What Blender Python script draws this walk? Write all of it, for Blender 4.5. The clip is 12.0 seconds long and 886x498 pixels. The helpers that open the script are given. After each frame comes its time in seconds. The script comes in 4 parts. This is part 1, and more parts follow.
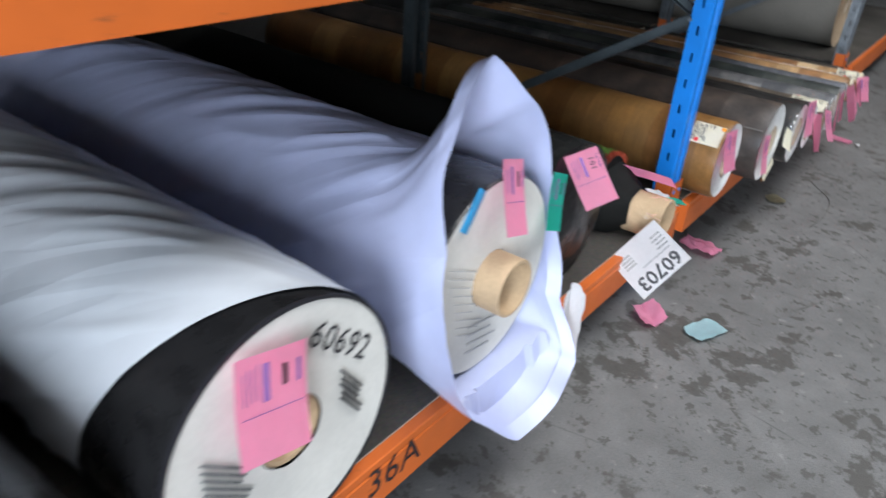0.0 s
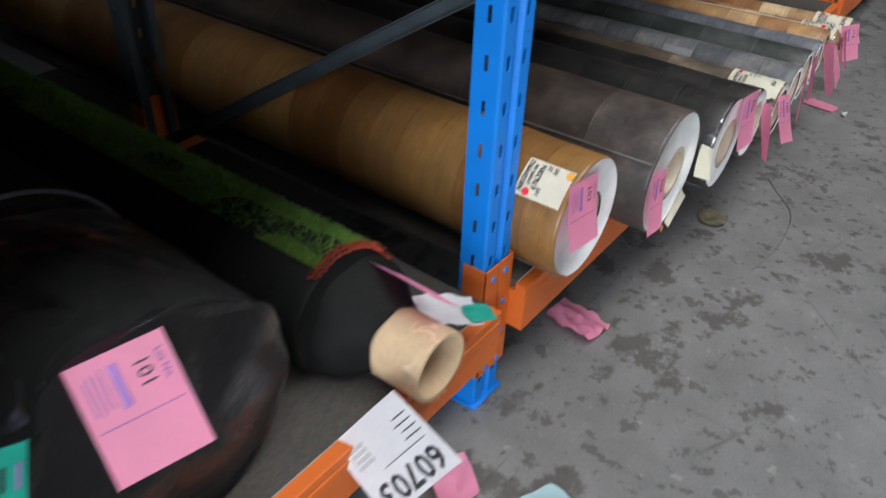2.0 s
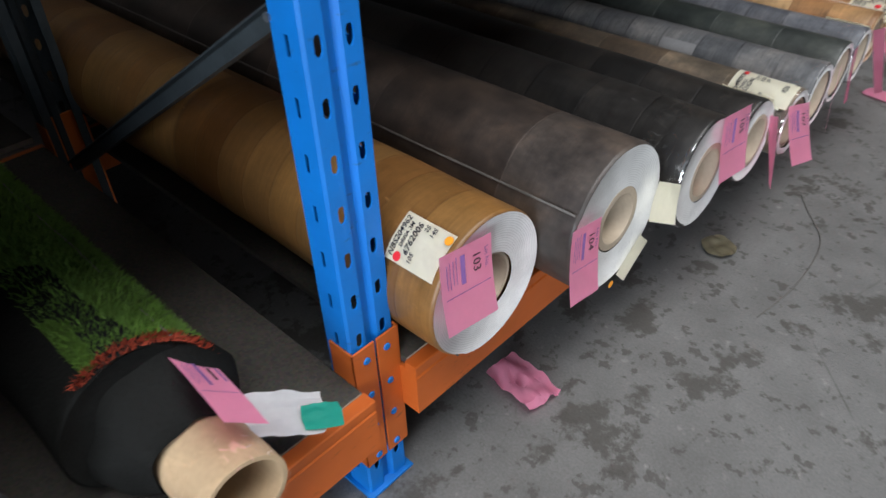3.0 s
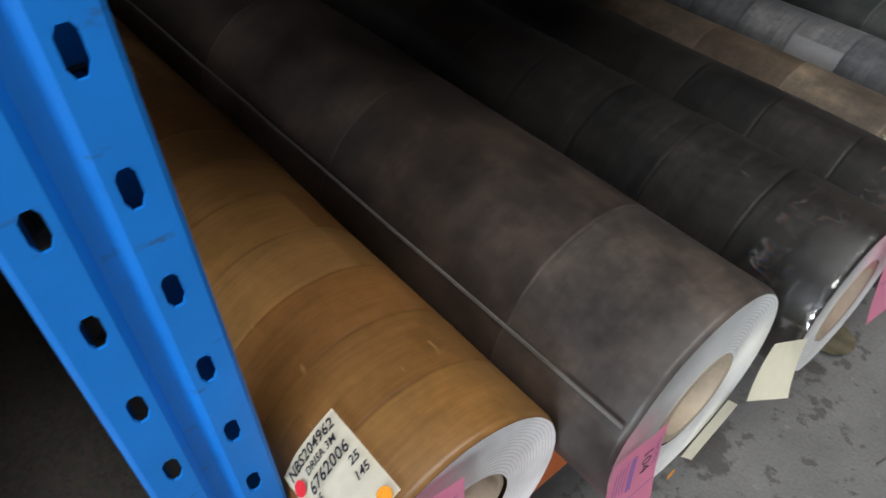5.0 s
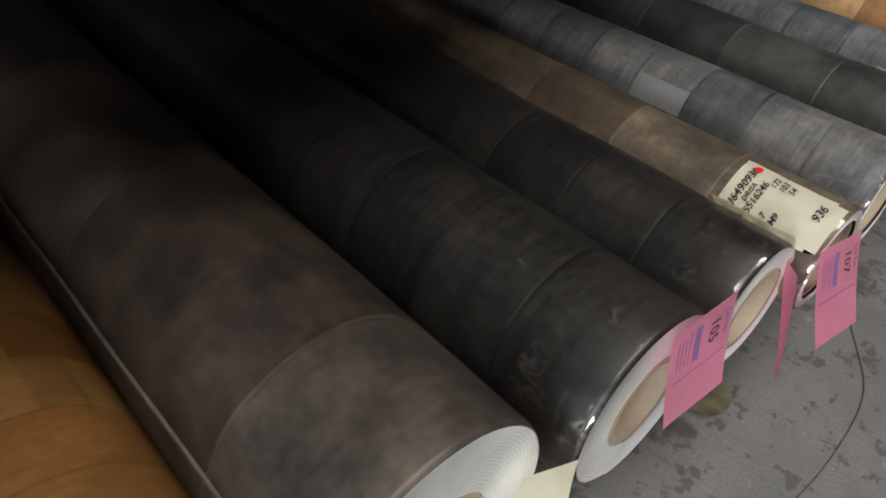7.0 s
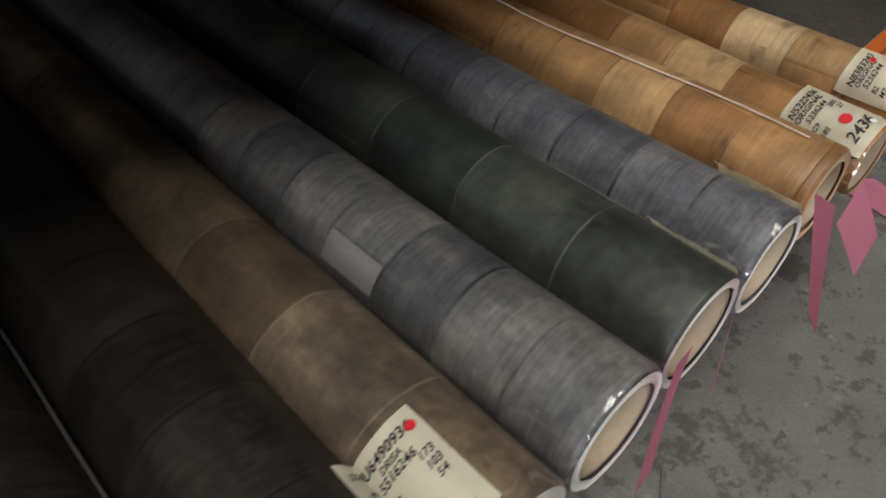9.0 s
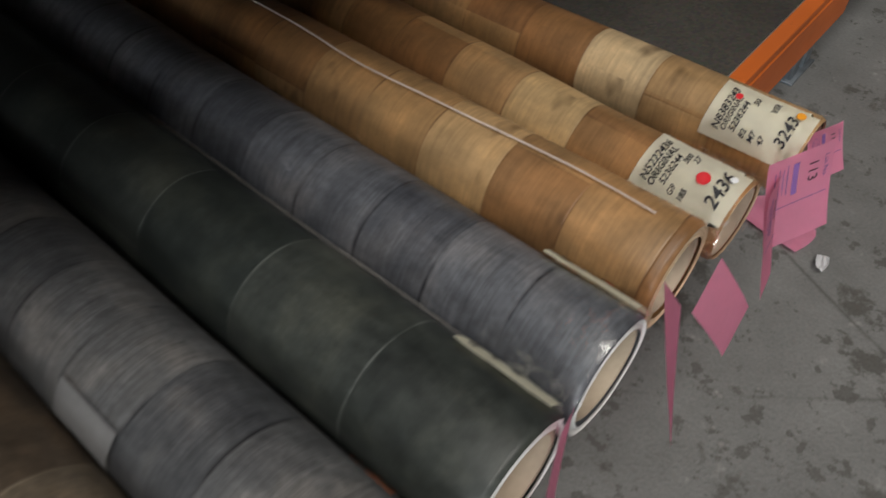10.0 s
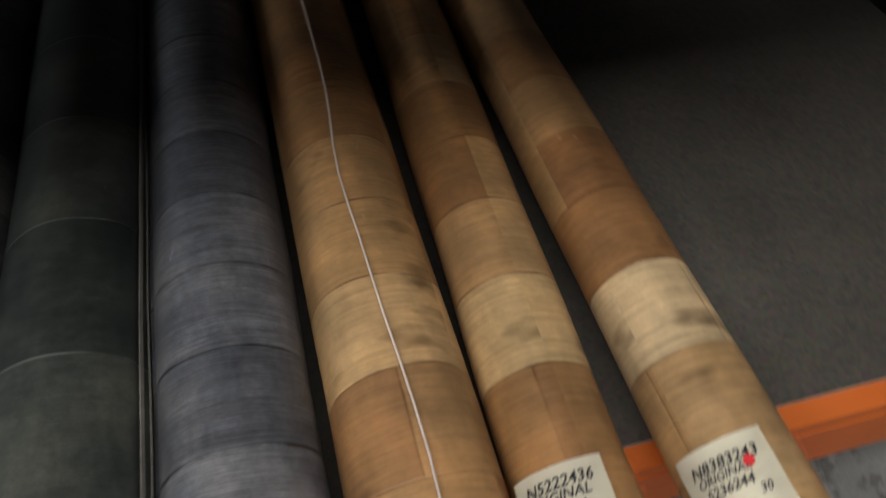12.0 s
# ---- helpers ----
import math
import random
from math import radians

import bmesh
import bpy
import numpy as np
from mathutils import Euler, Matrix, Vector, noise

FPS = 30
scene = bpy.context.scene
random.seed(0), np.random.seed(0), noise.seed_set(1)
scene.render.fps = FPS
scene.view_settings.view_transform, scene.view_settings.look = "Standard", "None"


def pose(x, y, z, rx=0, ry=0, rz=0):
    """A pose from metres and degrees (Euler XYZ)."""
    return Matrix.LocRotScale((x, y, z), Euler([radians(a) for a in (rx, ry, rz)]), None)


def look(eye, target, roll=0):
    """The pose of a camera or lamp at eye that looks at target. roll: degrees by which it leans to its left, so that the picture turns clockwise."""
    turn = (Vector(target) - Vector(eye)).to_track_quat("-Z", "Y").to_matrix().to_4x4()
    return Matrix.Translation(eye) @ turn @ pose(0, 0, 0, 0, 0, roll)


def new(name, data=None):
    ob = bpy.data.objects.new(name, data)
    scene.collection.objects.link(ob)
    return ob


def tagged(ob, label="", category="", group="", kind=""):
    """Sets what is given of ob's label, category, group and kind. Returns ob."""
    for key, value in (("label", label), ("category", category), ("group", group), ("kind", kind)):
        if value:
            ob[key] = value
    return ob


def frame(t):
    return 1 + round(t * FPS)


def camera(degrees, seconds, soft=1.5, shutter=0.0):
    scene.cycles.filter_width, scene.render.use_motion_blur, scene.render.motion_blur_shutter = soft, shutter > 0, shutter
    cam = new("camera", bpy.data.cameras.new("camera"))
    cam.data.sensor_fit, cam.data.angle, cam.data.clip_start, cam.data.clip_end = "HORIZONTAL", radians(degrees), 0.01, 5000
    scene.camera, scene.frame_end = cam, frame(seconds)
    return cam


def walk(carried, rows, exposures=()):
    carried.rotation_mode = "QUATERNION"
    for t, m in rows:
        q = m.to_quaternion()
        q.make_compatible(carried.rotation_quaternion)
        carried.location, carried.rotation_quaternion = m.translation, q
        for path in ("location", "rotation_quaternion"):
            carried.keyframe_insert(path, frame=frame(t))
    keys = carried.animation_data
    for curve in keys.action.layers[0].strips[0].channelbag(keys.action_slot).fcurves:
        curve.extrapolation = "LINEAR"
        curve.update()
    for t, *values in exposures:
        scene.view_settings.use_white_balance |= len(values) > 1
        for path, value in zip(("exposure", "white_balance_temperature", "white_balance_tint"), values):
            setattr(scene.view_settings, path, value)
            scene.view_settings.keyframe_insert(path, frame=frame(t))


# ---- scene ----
cam = camera(62.52, 12.0, 1.5, 0.5)
# seconds, eye x, y, z, yaw, pitch, lean
ROWS = [
    (0, 0.637, -2.210, 1.328, 35.36, -29.18, 4.48),
    (0.5, 0.622, -1.870, 1.305, 33.90, -31.39, 1.48),
    (1, 0.660, -1.516, 1.323, 37.00, -31.67, 1.77),
    (1.5, 0.583, -1.192, 1.288, 35.57, -33.41, 3.91),
    (2, 0.542, -0.932, 1.252, 36.00, -35.70, 2.43),
    (2.5, 0.609, -0.660, 1.264, 40.66, -34.82, 0.87),
    (2.7, 0.625, -0.566, 1.251, 41.72, -36.13, -0.68),
    (4.3, 0.378, -0.012, 1.128, 58.28, -44.02, -2.35),
    (4.5, 0.331, 0.010, 1.126, 57.57, -44.97, -1.82),
    (5, 0.272, 0.046, 1.132, 50.92, -45.42, -1.25),
    (5.5, 0.274, 0.097, 1.132, 50.27, -45.24, -2.37),
    (6, 0.294, 0.226, 1.149, 51.66, -46.14, -4.14),
    (6.5, 0.337, 0.350, 1.159, 54.07, -46.71, -4.42),
    (6.7, 0.342, 0.348, 1.138, 52.42, -45.54, -3.65),
    (8.3, 0.264, 0.773, 1.115, 46.64, -47.78, -4.30),
    (8.5, 0.281, 0.846, 1.104, 48.16, -47.62, -4.61),
    (9, 0.330, 0.995, 1.097, 51.45, -47.79, -5.61),
    (9.5, 0.315, 1.129, 1.080, 51.16, -49.12, -6.74),
    (10, 0.285, 1.304, 1.069, 46.58, -51.61, -5.47),
    (10.5, 0.296, 1.448, 1.045, 50.32, -52.64, -7.86),
    (11, 0.345, 1.611, 1.064, 61.45, -51.92, -10.52),
    (11.5, 0.296, 1.727, 1.037, 70.22, -51.72, -9.77),
    (12, 0.229, 1.803, 1.026, 79.77, -50.96, -4.69),
]


def eye_pose(x, y, z, yaw, pitch, lean):
    """The eye's pose: yaw to the left from +y, pitch up, lean to the left."""
    ahead = Vector((-math.sin(radians(yaw)) * math.cos(radians(pitch)), math.cos(radians(yaw)) * math.cos(radians(pitch)), math.sin(radians(pitch))))
    return look((x, y, z), Vector((x, y, z)) + ahead, lean)


EXPOSURES = [(0.0, 0.12, 6200, 10), (1.5, 0.06, 6250, 10), (2.7, 0.0, 6350, 10), (4.5, -0.14, 6400, 9), (6.5, -0.20, 6850, 9), (8.5, -0.33, 7100, 9), (10.0, -0.46, 6900, 9), (12.0, -0.26, 6850, 9)]
walk(cam, [(t, eye_pose(*row)) for t, *row in ROWS], EXPOSURES)

# ---- light ----
world = bpy.data.worlds.new("world")
scene.world = world
world.use_nodes = True
wn = world.node_tree.nodes
sky = wn.new("ShaderNodeTexSky")
sky.sky_type, sky.sun_disc = "NISHITA", False
sky.sun_elevation, sky.sun_rotation = radians(35), radians(120)
world.node_tree.links.new(sky.outputs["Color"], wn["Background"].inputs["Color"])
wn["Background"].inputs["Strength"].default_value = 0.1


def area_lamp(name, at, target, sx, sy, watts, colour):
    lamp = bpy.data.lights.new(name, "AREA")
    lamp.shape, lamp.size, lamp.size_y, lamp.energy, lamp.color = "RECTANGLE", sx, sy, watts, colour
    ob = new(name, lamp)
    ob.matrix_world = look(at, target)
    return ob


# two added lamps in unseen, assumed openings: over the aisle and at its end
area_lamp("added_overhead_lamp", (1.9, 0.5, 5.95), (1.9, 0.5, 0.0), 2.1, 8.0, 450, (1.0, 0.985, 0.96))
area_lamp("added_south_lamp", (3.6, -7.9, 2.1), (3.6, 0.0, 2.1), 4.0, 4.2, 730, (0.88, 0.94, 1.0))


# ---- materials ----
def nodes_of(name, rough=0.6, metal=0.0):
    m = bpy.data.materials.new(name)
    m.use_nodes = True
    b = m.node_tree.nodes["Principled BSDF"]
    b.inputs["Roughness"].default_value, b.inputs["Metallic"].default_value = rough, metal
    return m, m.node_tree, b


class Net:
    """Short hand for building a node tree."""

    def __init__(self, tree):
        self.t = tree

    def n(self, kind, **values):
        node = self.t.nodes.new(kind)
        for k, v in values.items():
            if k == "op":
                node.operation = v
            elif k == "blend":
                node.data_type, node.blend_type = "RGBA", v
        return node

    def set(self, socket, value):
        if hasattr(value, "is_linked") or hasattr(value, "links"):
            self.t.links.new(value, socket)
        else:
            socket.default_value = value

    def math(self, op, a, b=0.0, c=0.0):
        node = self.n("ShaderNodeMath", op=op)
        for s, v in zip(node.inputs, (a, b, c)):
            self.set(s, v)
        return node.outputs[0]

    def noise(self, vector, scale, detail=3.0, rough=0.55):
        node = self.n("ShaderNodeTexNoise")
        if vector is not None:
            self.set(node.inputs["Vector"], vector)
        node.inputs["Scale"].default_value, node.inputs["Detail"].default_value = scale, detail
        node.inputs["Roughness"].default_value = rough
        return node.outputs["Fac"]

    def ramp(self, fac, stops):
        node = self.n("ShaderNodeValToRGB")
        while len(node.color_ramp.elements) < len(stops):
            node.color_ramp.elements.new(0.5)
        for e, (p, c) in zip(node.color_ramp.elements, stops):
            e.position, e.color = p, (*c, 1) if len(c) == 3 else c
        self.set(node.inputs["Fac"], fac)
        return node.outputs["Color"]

    def mix(self, fac, a, b, blend="MIX"):
        node = self.n("ShaderNodeMix", blend=blend)
        self.set(node.inputs[0], fac)
        self.set(node.inputs[6], a if not isinstance(a, tuple) else (*a, 1))
        self.set(node.inputs[7], b if not isinstance(b, tuple) else (*b, 1))
        return node.outputs[2]

    def vec(self, x, y, z):
        node = self.n("ShaderNodeCombineXYZ")
        for s, v in zip(node.inputs, (x, y, z)):
            self.set(s, v)
        return node.outputs[0]

    def coords(self):
        tc = self.n("ShaderNodeTexCoord")
        sep = self.n("ShaderNodeSeparateXYZ")
        self.t.links.new(tc.outputs["Object"], sep.inputs[0])
        return tc.outputs["Object"], sep.outputs[0], sep.outputs[1], sep.outputs[2]

    def bump(self, height, strength, distance, to):
        node = self.n("ShaderNodeBump")
        node.inputs["Strength"].default_value, node.inputs["Distance"].default_value = strength, distance
        self.set(node.inputs["Height"], height)
        self.t.links.new(node.outputs["Normal"], to.inputs["Normal"])


def grey(v):
    return (v, v, v)


def mat_plain(name, colour, rough=0.6, metal=0.0, vary=0.18, scale=9.0, bump=0.0, fine=90.0, sheen=None):
    """A painted or plain surface with stains at two scales."""
    m, tree, b = nodes_of(name, rough, metal)
    g = Net(tree)
    obj, x, y, z = g.coords()
    big, small = g.noise(obj, scale, 4), g.noise(obj, fine, 3)
    f = g.math("ADD", g.math("MULTIPLY", big, 0.65), g.math("MULTIPLY", small, 0.35))
    lo = tuple(c * (1 - vary) for c in colour)
    hi = tuple(min(1, c * (1 + vary)) for c in colour)
    g.set(b.inputs["Base Color"], g.ramp(f, [(0.3, lo), (0.7, hi)]))
    g.set(b.inputs["Roughness"], g.math("ADD", rough - 0.08, g.math("MULTIPLY", big, 0.16)))
    if bump:
        g.bump(small, bump, 0.004, b)
    return m


def mat_vinyl(name, tones, plank, seam, radius, rough=0.42, grain=1.0, length=0.9, mottle=0.5, seam_width=0.004, knots=False, pale=None, seam_show=0.8, shift=0.0, fleck=0.5):
    """Printed sheet vinyl wound on a roll: boards or slabs lie round the roll, side by side along it."""
    m, tree, b = nodes_of(name, rough)
    g = Net(tree)
    obj, x, y, z = g.coords()
    ang = g.math("ARCTAN2", y, z)
    arc = g.math("MULTIPLY", ang, radius)
    wob = g.math("MULTIPLY", g.math("SUBTRACT", g.noise(obj, 6.0, 2), 0.5), 0.006)
    u = g.math("DIVIDE", g.math("ADD", g.math("ADD", x, shift), wob), plank)
    row = g.math("FLOOR", u)
    wn1 = g.n("ShaderNodeTexWhiteNoise")
    wn1.noise_dimensions = "1D"
    g.set(wn1.inputs["W"], row)
    v = g.math("ADD", g.math("DIVIDE", arc, length), g.math("MULTIPLY", wn1.outputs["Value"], 7.3))
    cell = g.math("FLOOR", v)
    wn2 = g.n("ShaderNodeTexWhiteNoise")
    wn2.noise_dimensions = "2D"
    g.set(wn2.inputs["Vector"], g.vec(row, cell, 0.0))
    tone = g.ramp(wn2.outputs["Value"], [((i + 0.5) / len(tones), t) for i, t in enumerate(tones)])
    # grain runs round the roll
    gv = g.vec(g.math("MULTIPLY", x, 34.0), g.math("ADD", g.math("MULTIPLY", arc, 4.0), g.math("MULTIPLY", row, 3.7)), g.math("MULTIPLY", cell, 5.1))
    if pale:  # one paler board of the print
        inside = g.math("MULTIPLY", g.math("GREATER_THAN", x, pale[0]), g.math("LESS_THAN", x, pale[1]))
        tone = g.mix(g.math("MULTIPLY", inside, 0.8), tone, pale[2], "MIX")
    gr = g.noise(gv, 2.2, 6, 0.62)
    gr2 = g.noise(g.vec(g.math("MULTIPLY", x, 95.0), g.math("ADD", g.math("MULTIPLY", arc, 5.0), g.math("MULTIPLY", row, 1.9)), 0.0), 2.0, 5, 0.68)
    k = min(1.0, 0.75 * grain)
    dark = g.mix(k, tone, g.ramp(gr, [(0.30, grey(0.62)), (0.5, grey(1.0)), (0.70, grey(1.3))]), "MULTIPLY")
    lift = g.mix(k, dark, g.ramp(gr2, [(0.36, grey(0.66)), (0.5, grey(1.0)), (0.66, grey(1.36))]), "MULTIPLY")
    mot = g.noise(obj, 9.0, 5, 0.6)
    col = g.mix(mottle, lift, g.ramp(mot, [(0.32, (0.42, 0.43, 0.45)), (0.5, (0.85, 0.84, 0.83)), (0.68, (1.55, 1.42, 1.28))]), "MULTIPLY")
    speck = g.noise(obj, 75.0, 5, 0.7)
    col = g.mix(fleck, col, g.ramp(speck, [(0.34, grey(0.60)), (0.5, grey(1.0)), (0.66, grey(1.42))]), "MULTIPLY")
    if knots:
        kn = g.noise(g.vec(g.math("MULTIPLY", x, 14.0), g.math("MULTIPLY", arc, 7.0), row), 1.0, 3)
        col = g.mix(g.ramp(kn, [(0.60, grey(0)), (0.70, grey(0.75))]), col, tuple(c * 0.22 for c in tones[0]), "MIX")
    fu = g.math("FRACT", u)
    du = g.math("MULTIPLY", g.math("MINIMUM", fu, g.math("SUBTRACT", 1.0, fu)), plank)
    fv = g.math("FRACT", v)
    dv = g.math("MULTIPLY", g.math("MINIMUM", fv, g.math("SUBTRACT", 1.0, fv)), length)
    d = g.math("MINIMUM", du, dv)
    line = g.math("SMOOTH_MIN", g.math("DIVIDE", d, seam_width), 1.0, 0.3)
    line = g.math("MAXIMUM", line, 0.0)
    worn = g.ramp(g.noise(obj, 13.0, 4, 0.6), [(0.42, grey(0.12)), (0.60, grey(1.0))])
    col = g.mix(g.math("MULTIPLY", g.math("MULTIPLY", g.math("SUBTRACT", 1.0, line), seam_show), worn), col, seam, "MIX")
    scuff = g.noise(g.vec(g.math("MULTIPLY", x, 3.0), g.math("MULTIPLY", arc, 9.0), 0.0), 11.0, 5, 0.7)
    col = g.mix(g.ramp(scuff, [(0.68, grey(0)), (0.82, grey(0.18))]), col, tuple(min(1, c * 2.2 + 0.03) for c in tones[-1]), "MIX")
    scratch = g.noise(g.vec(g.math("MULTIPLY", x, 22.0), g.math("MULTIPLY", arc, 60.0), 3.0), 1.0, 2, 0.5)
    where = g.ramp(g.noise(obj, 5.0, 2), [(0.50, grey(0)), (0.60, grey(0.5))])
    col = g.mix(g.math("MULTIPLY", g.ramp(scratch, [(0.70, grey(0)), (0.76, grey(1.0))]), where), col, tuple(min(1, c * 1.9 + 0.03) for c in tones[1]), "MIX")
    g.set(b.inputs["Base Color"], col)
    g.set(b.inputs["Roughness"], g.math("ADD", rough - 0.10, g.math("ADD", g.math("MULTIPLY", gr, 0.12), g.math("MULTIPLY", speck, 0.14))))
    g.bump(g.math("ADD", g.math("MULTIPLY", line, 1.0), g.math("MULTIPLY", gr2, 0.35)), 0.35, 0.0012, b)
    return m


def mat_rings(name, light, dark, pitch, rough=0.7):
    """The wound layers that show on a roll's end: rings round the local x axis."""
    m, tree, b = nodes_of(name, rough)
    g = Net(tree)
    obj, x, y, z = g.coords()
    r = g.math("SQRT", g.math("ADD", g.math("MULTIPLY", y, y), g.math("MULTIPLY", z, z)))
    ang = g.math("DIVIDE", g.math("ARCTAN2", y, z), 6.2832)
    r = g.math("ADD", r, g.math("MULTIPLY", g.math("SUBTRACT", g.noise(obj, 12.0, 2), 0.5), pitch * 1.4))
    wave = g.math("FRACT", g.math("ADD", g.math("DIVIDE", r, pitch), ang))
    f = g.ramp(wave, [(0.0, dark), (0.22, light), (0.85, light), (1.0, dark)])
    dirt = g.noise(obj, 14.0, 5)
    g.set(b.inputs["Base Color"], g.mix(0.6, f, g.ramp(dirt, [(0.3, grey(0.62)), (0.65, grey(1.0))]), "MULTIPLY"))
    g.bump(wave, 0.5, 0.002, b)
    return m


def mat_film(name, low=0.03, high=0.55, rough=0.16, wrinkle=26.0):
    """Clear wrapping film: nearly all see-through, with glossy creases here and there."""
    m, tree, b = nodes_of(name, rough)
    g = Net(tree)
    obj, x, y, z = g.coords()
    w = g.noise(g.vec(g.math("MULTIPLY", x, 0.45), y, z), wrinkle, 2, 0.5)
    fine = g.noise(g.vec(g.math("MULTIPLY", x, 1.6), y, z), wrinkle * 0.8, 1, 0.5)
    patch = g.noise(obj, 11.0, 2)
    crease = g.math("MAXIMUM", g.math("SUBTRACT", 1.0, g.math("MULTIPLY", g.math("ABSOLUTE", g.math("SUBTRACT", w, 0.5)), 24.0)), g.math("SUBTRACT", 1.0, g.math("MULTIPLY", g.math("ABSOLUTE", g.math("SUBTRACT", fine, 0.56)), 20.0)))
    share = g.math("MULTIPLY", g.math("MAXIMUM", crease, 0.0), g.ramp(patch, [(0.40, grey(0)), (0.54, grey(1.0))]))
    clear = g.n("ShaderNodeBsdfTransparent")
    gloss = g.n("ShaderNodeBsdfGlossy")
    gloss.inputs["Roughness"].default_value = rough
    bump = g.n("ShaderNodeBump")
    bump.inputs["Strength"].default_value, bump.inputs["Distance"].default_value = 1.0, 0.008
    g.set(bump.inputs["Height"], g.math("ADD", w, g.math("MULTIPLY", fine, 0.4)))
    tree.links.new(bump.outputs["Normal"], gloss.inputs["Normal"])
    g.set(gloss.inputs["Color"], g.math("ADD", low, g.math("MULTIPLY", share, high)))
    both = g.n("ShaderNodeAddShader")
    tree.links.new(clear.outputs[0], both.inputs[0])
    tree.links.new(gloss.outputs[0], both.inputs[1])
    tree.links.new(both.outputs[0], tree.nodes["Material Output"].inputs["Surface"])
    return m


def mat_floor():
    m, tree, b = nodes_of("worn_concrete", 0.55)
    g = Net(tree)
    obj, x, y, z = g.coords()
    big = g.noise(obj, 1.3, 5, 0.6)
    mid = g.noise(obj, 7.0, 6, 0.65)
    fine = g.noise(obj, 160.0, 3, 0.6)
    base = g.ramp(g.math("ADD", g.math("MULTIPLY", big, 0.5), g.math("MULTIPLY", mid, 0.5)), [(0.32, (0.112, 0.112, 0.109)), (0.55, (0.178, 0.178, 0.175)), (0.72, (0.238, 0.238, 0.233))])
    warp = g.n("ShaderNodeVectorMath", op="ADD")
    g.set(warp.inputs[0], obj)
    nc = g.n("ShaderNodeTexNoise")
    nc.inputs["Scale"].default_value = 9.0
    sc = g.n("ShaderNodeVectorMath", op="SCALE")
    g.set(sc.inputs[0], nc.outputs["Color"])
    sc.inputs["Scale"].default_value = 0.10
    g.set(warp.inputs[1], sc.outputs[0])
    blot = g.noise(warp.outputs[0], 6.5, 7, 0.66)
    zone = g.noise(obj, 1.8, 2)
    blot = g.math("ADD", blot, g.math("MULTIPLY", g.math("SUBTRACT", zone, 0.5), 0.34))
    col = g.mix(g.ramp(blot, [(0.560, grey(0)), (0.610, grey(0.85))]), base, (0.070, 0.066, 0.059), "MIX")
    spk = g.noise(warp.outputs[0], 27.0, 5, 0.62)
    col = g.mix(g.ramp(spk, [(0.575, grey(0)), (0.625, grey(0.75))]), col, (0.07, 0.066, 0.06), "MIX")
    pale = g.noise(obj, 22.0, 4)
    col = g.mix(g.ramp(pale, [(0.64, grey(0)), (0.75, grey(0.35))]), col, (0.46, 0.45, 0.43), "MIX")
    crack = g.n("ShaderNodeTexVoronoi")
    crack.feature = "DISTANCE_TO_EDGE"
    crack.inputs["Scale"].default_value = 1.7
    g.set(crack.inputs["Vector"], warp.outputs[0])
    gap = g.ramp(g.noise(obj, 2.6, 4, 0.6), [(0.50, grey(0)), (0.60, grey(0.7))])
    col = g.mix(g.math("MULTIPLY", g.ramp(crack.outputs["Distance"], [(0.0, grey(1.0)), (0.006, grey(0))]), gap), col, (0.06, 0.057, 0.052), "MIX")
    col = g.mix(0.5, col, g.ramp(fine, [(0.3, grey(0.72)), (0.7, grey(1.15))]), "MULTIPLY")
    g.set(b.inputs["Base Color"], col)
    g.set(b.inputs["Roughness"], g.math("ADD", 0.42, g.math("MULTIPLY", mid, 0.3)))
    g.bump(g.math("ADD", fine, g.math("MULTIPLY", blot, -0.6)), 0.4, 0.003, b)
    return m


def mat_paint(name, colour, wear, rough=0.38):
    """Powder-coated steel with scuffs."""
    m, tree, b = nodes_of(name, rough)
    g = Net(tree)
    obj, x, y, z = g.coords()
    big = g.noise(obj, 5.0, 4)
    scr = g.noise(g.vec(g.math("MULTIPLY", x, 20.0), g.math("MULTIPLY", y, 20.0), g.math("MULTIPLY", z, 60.0)), 1.0, 5, 0.7)
    col = g.ramp(big, [(0.3, tuple(c * 0.82 for c in colour)), (0.7, tuple(min(1, c * 1.1) for c in colour))])
    col = g.mix(g.ramp(scr, [(0.63, grey(0)), (0.72, grey(0.6))]), col, wear, "MIX")
    g.set(b.inputs["Base Color"], col)
    g.set(b.inputs["Roughness"], g.math("ADD", rough, g.math("MULTIPLY", scr, 0.2)))
    g.bump(g.noise(obj, 220.0, 2), 0.06, 0.002, b)
    return m


def mat_chip(name, colour):
    """Particle board."""
    m, tree, b = nodes_of(name, 0.8)
    g = Net(tree)
    obj, x, y, z = g.coords()
    vor = g.n("ShaderNodeTexVoronoi")
    vor.inputs["Scale"].default_value = 190.0
    g.set(vor.inputs["Vector"], obj)
    big = g.noise(obj, 3.0, 5)
    col = g.mix(0.22, g.ramp(big, [(0.3, tuple(c * 0.7 for c in colour)), (0.7, tuple(c * 1.2 for c in colour))]), vor.outputs["Color"], "SOFT_LIGHT")
    hs = g.n("ShaderNodeHueSaturation")
    hs.inputs["Saturation"].default_value = 0.6
    g.set(hs.inputs["Color"], col)
    g.set(b.inputs["Base Color"], hs.outputs[0])
    g.bump(g.noise(obj, 150.0, 3), 0.2, 0.002, b)
    return m


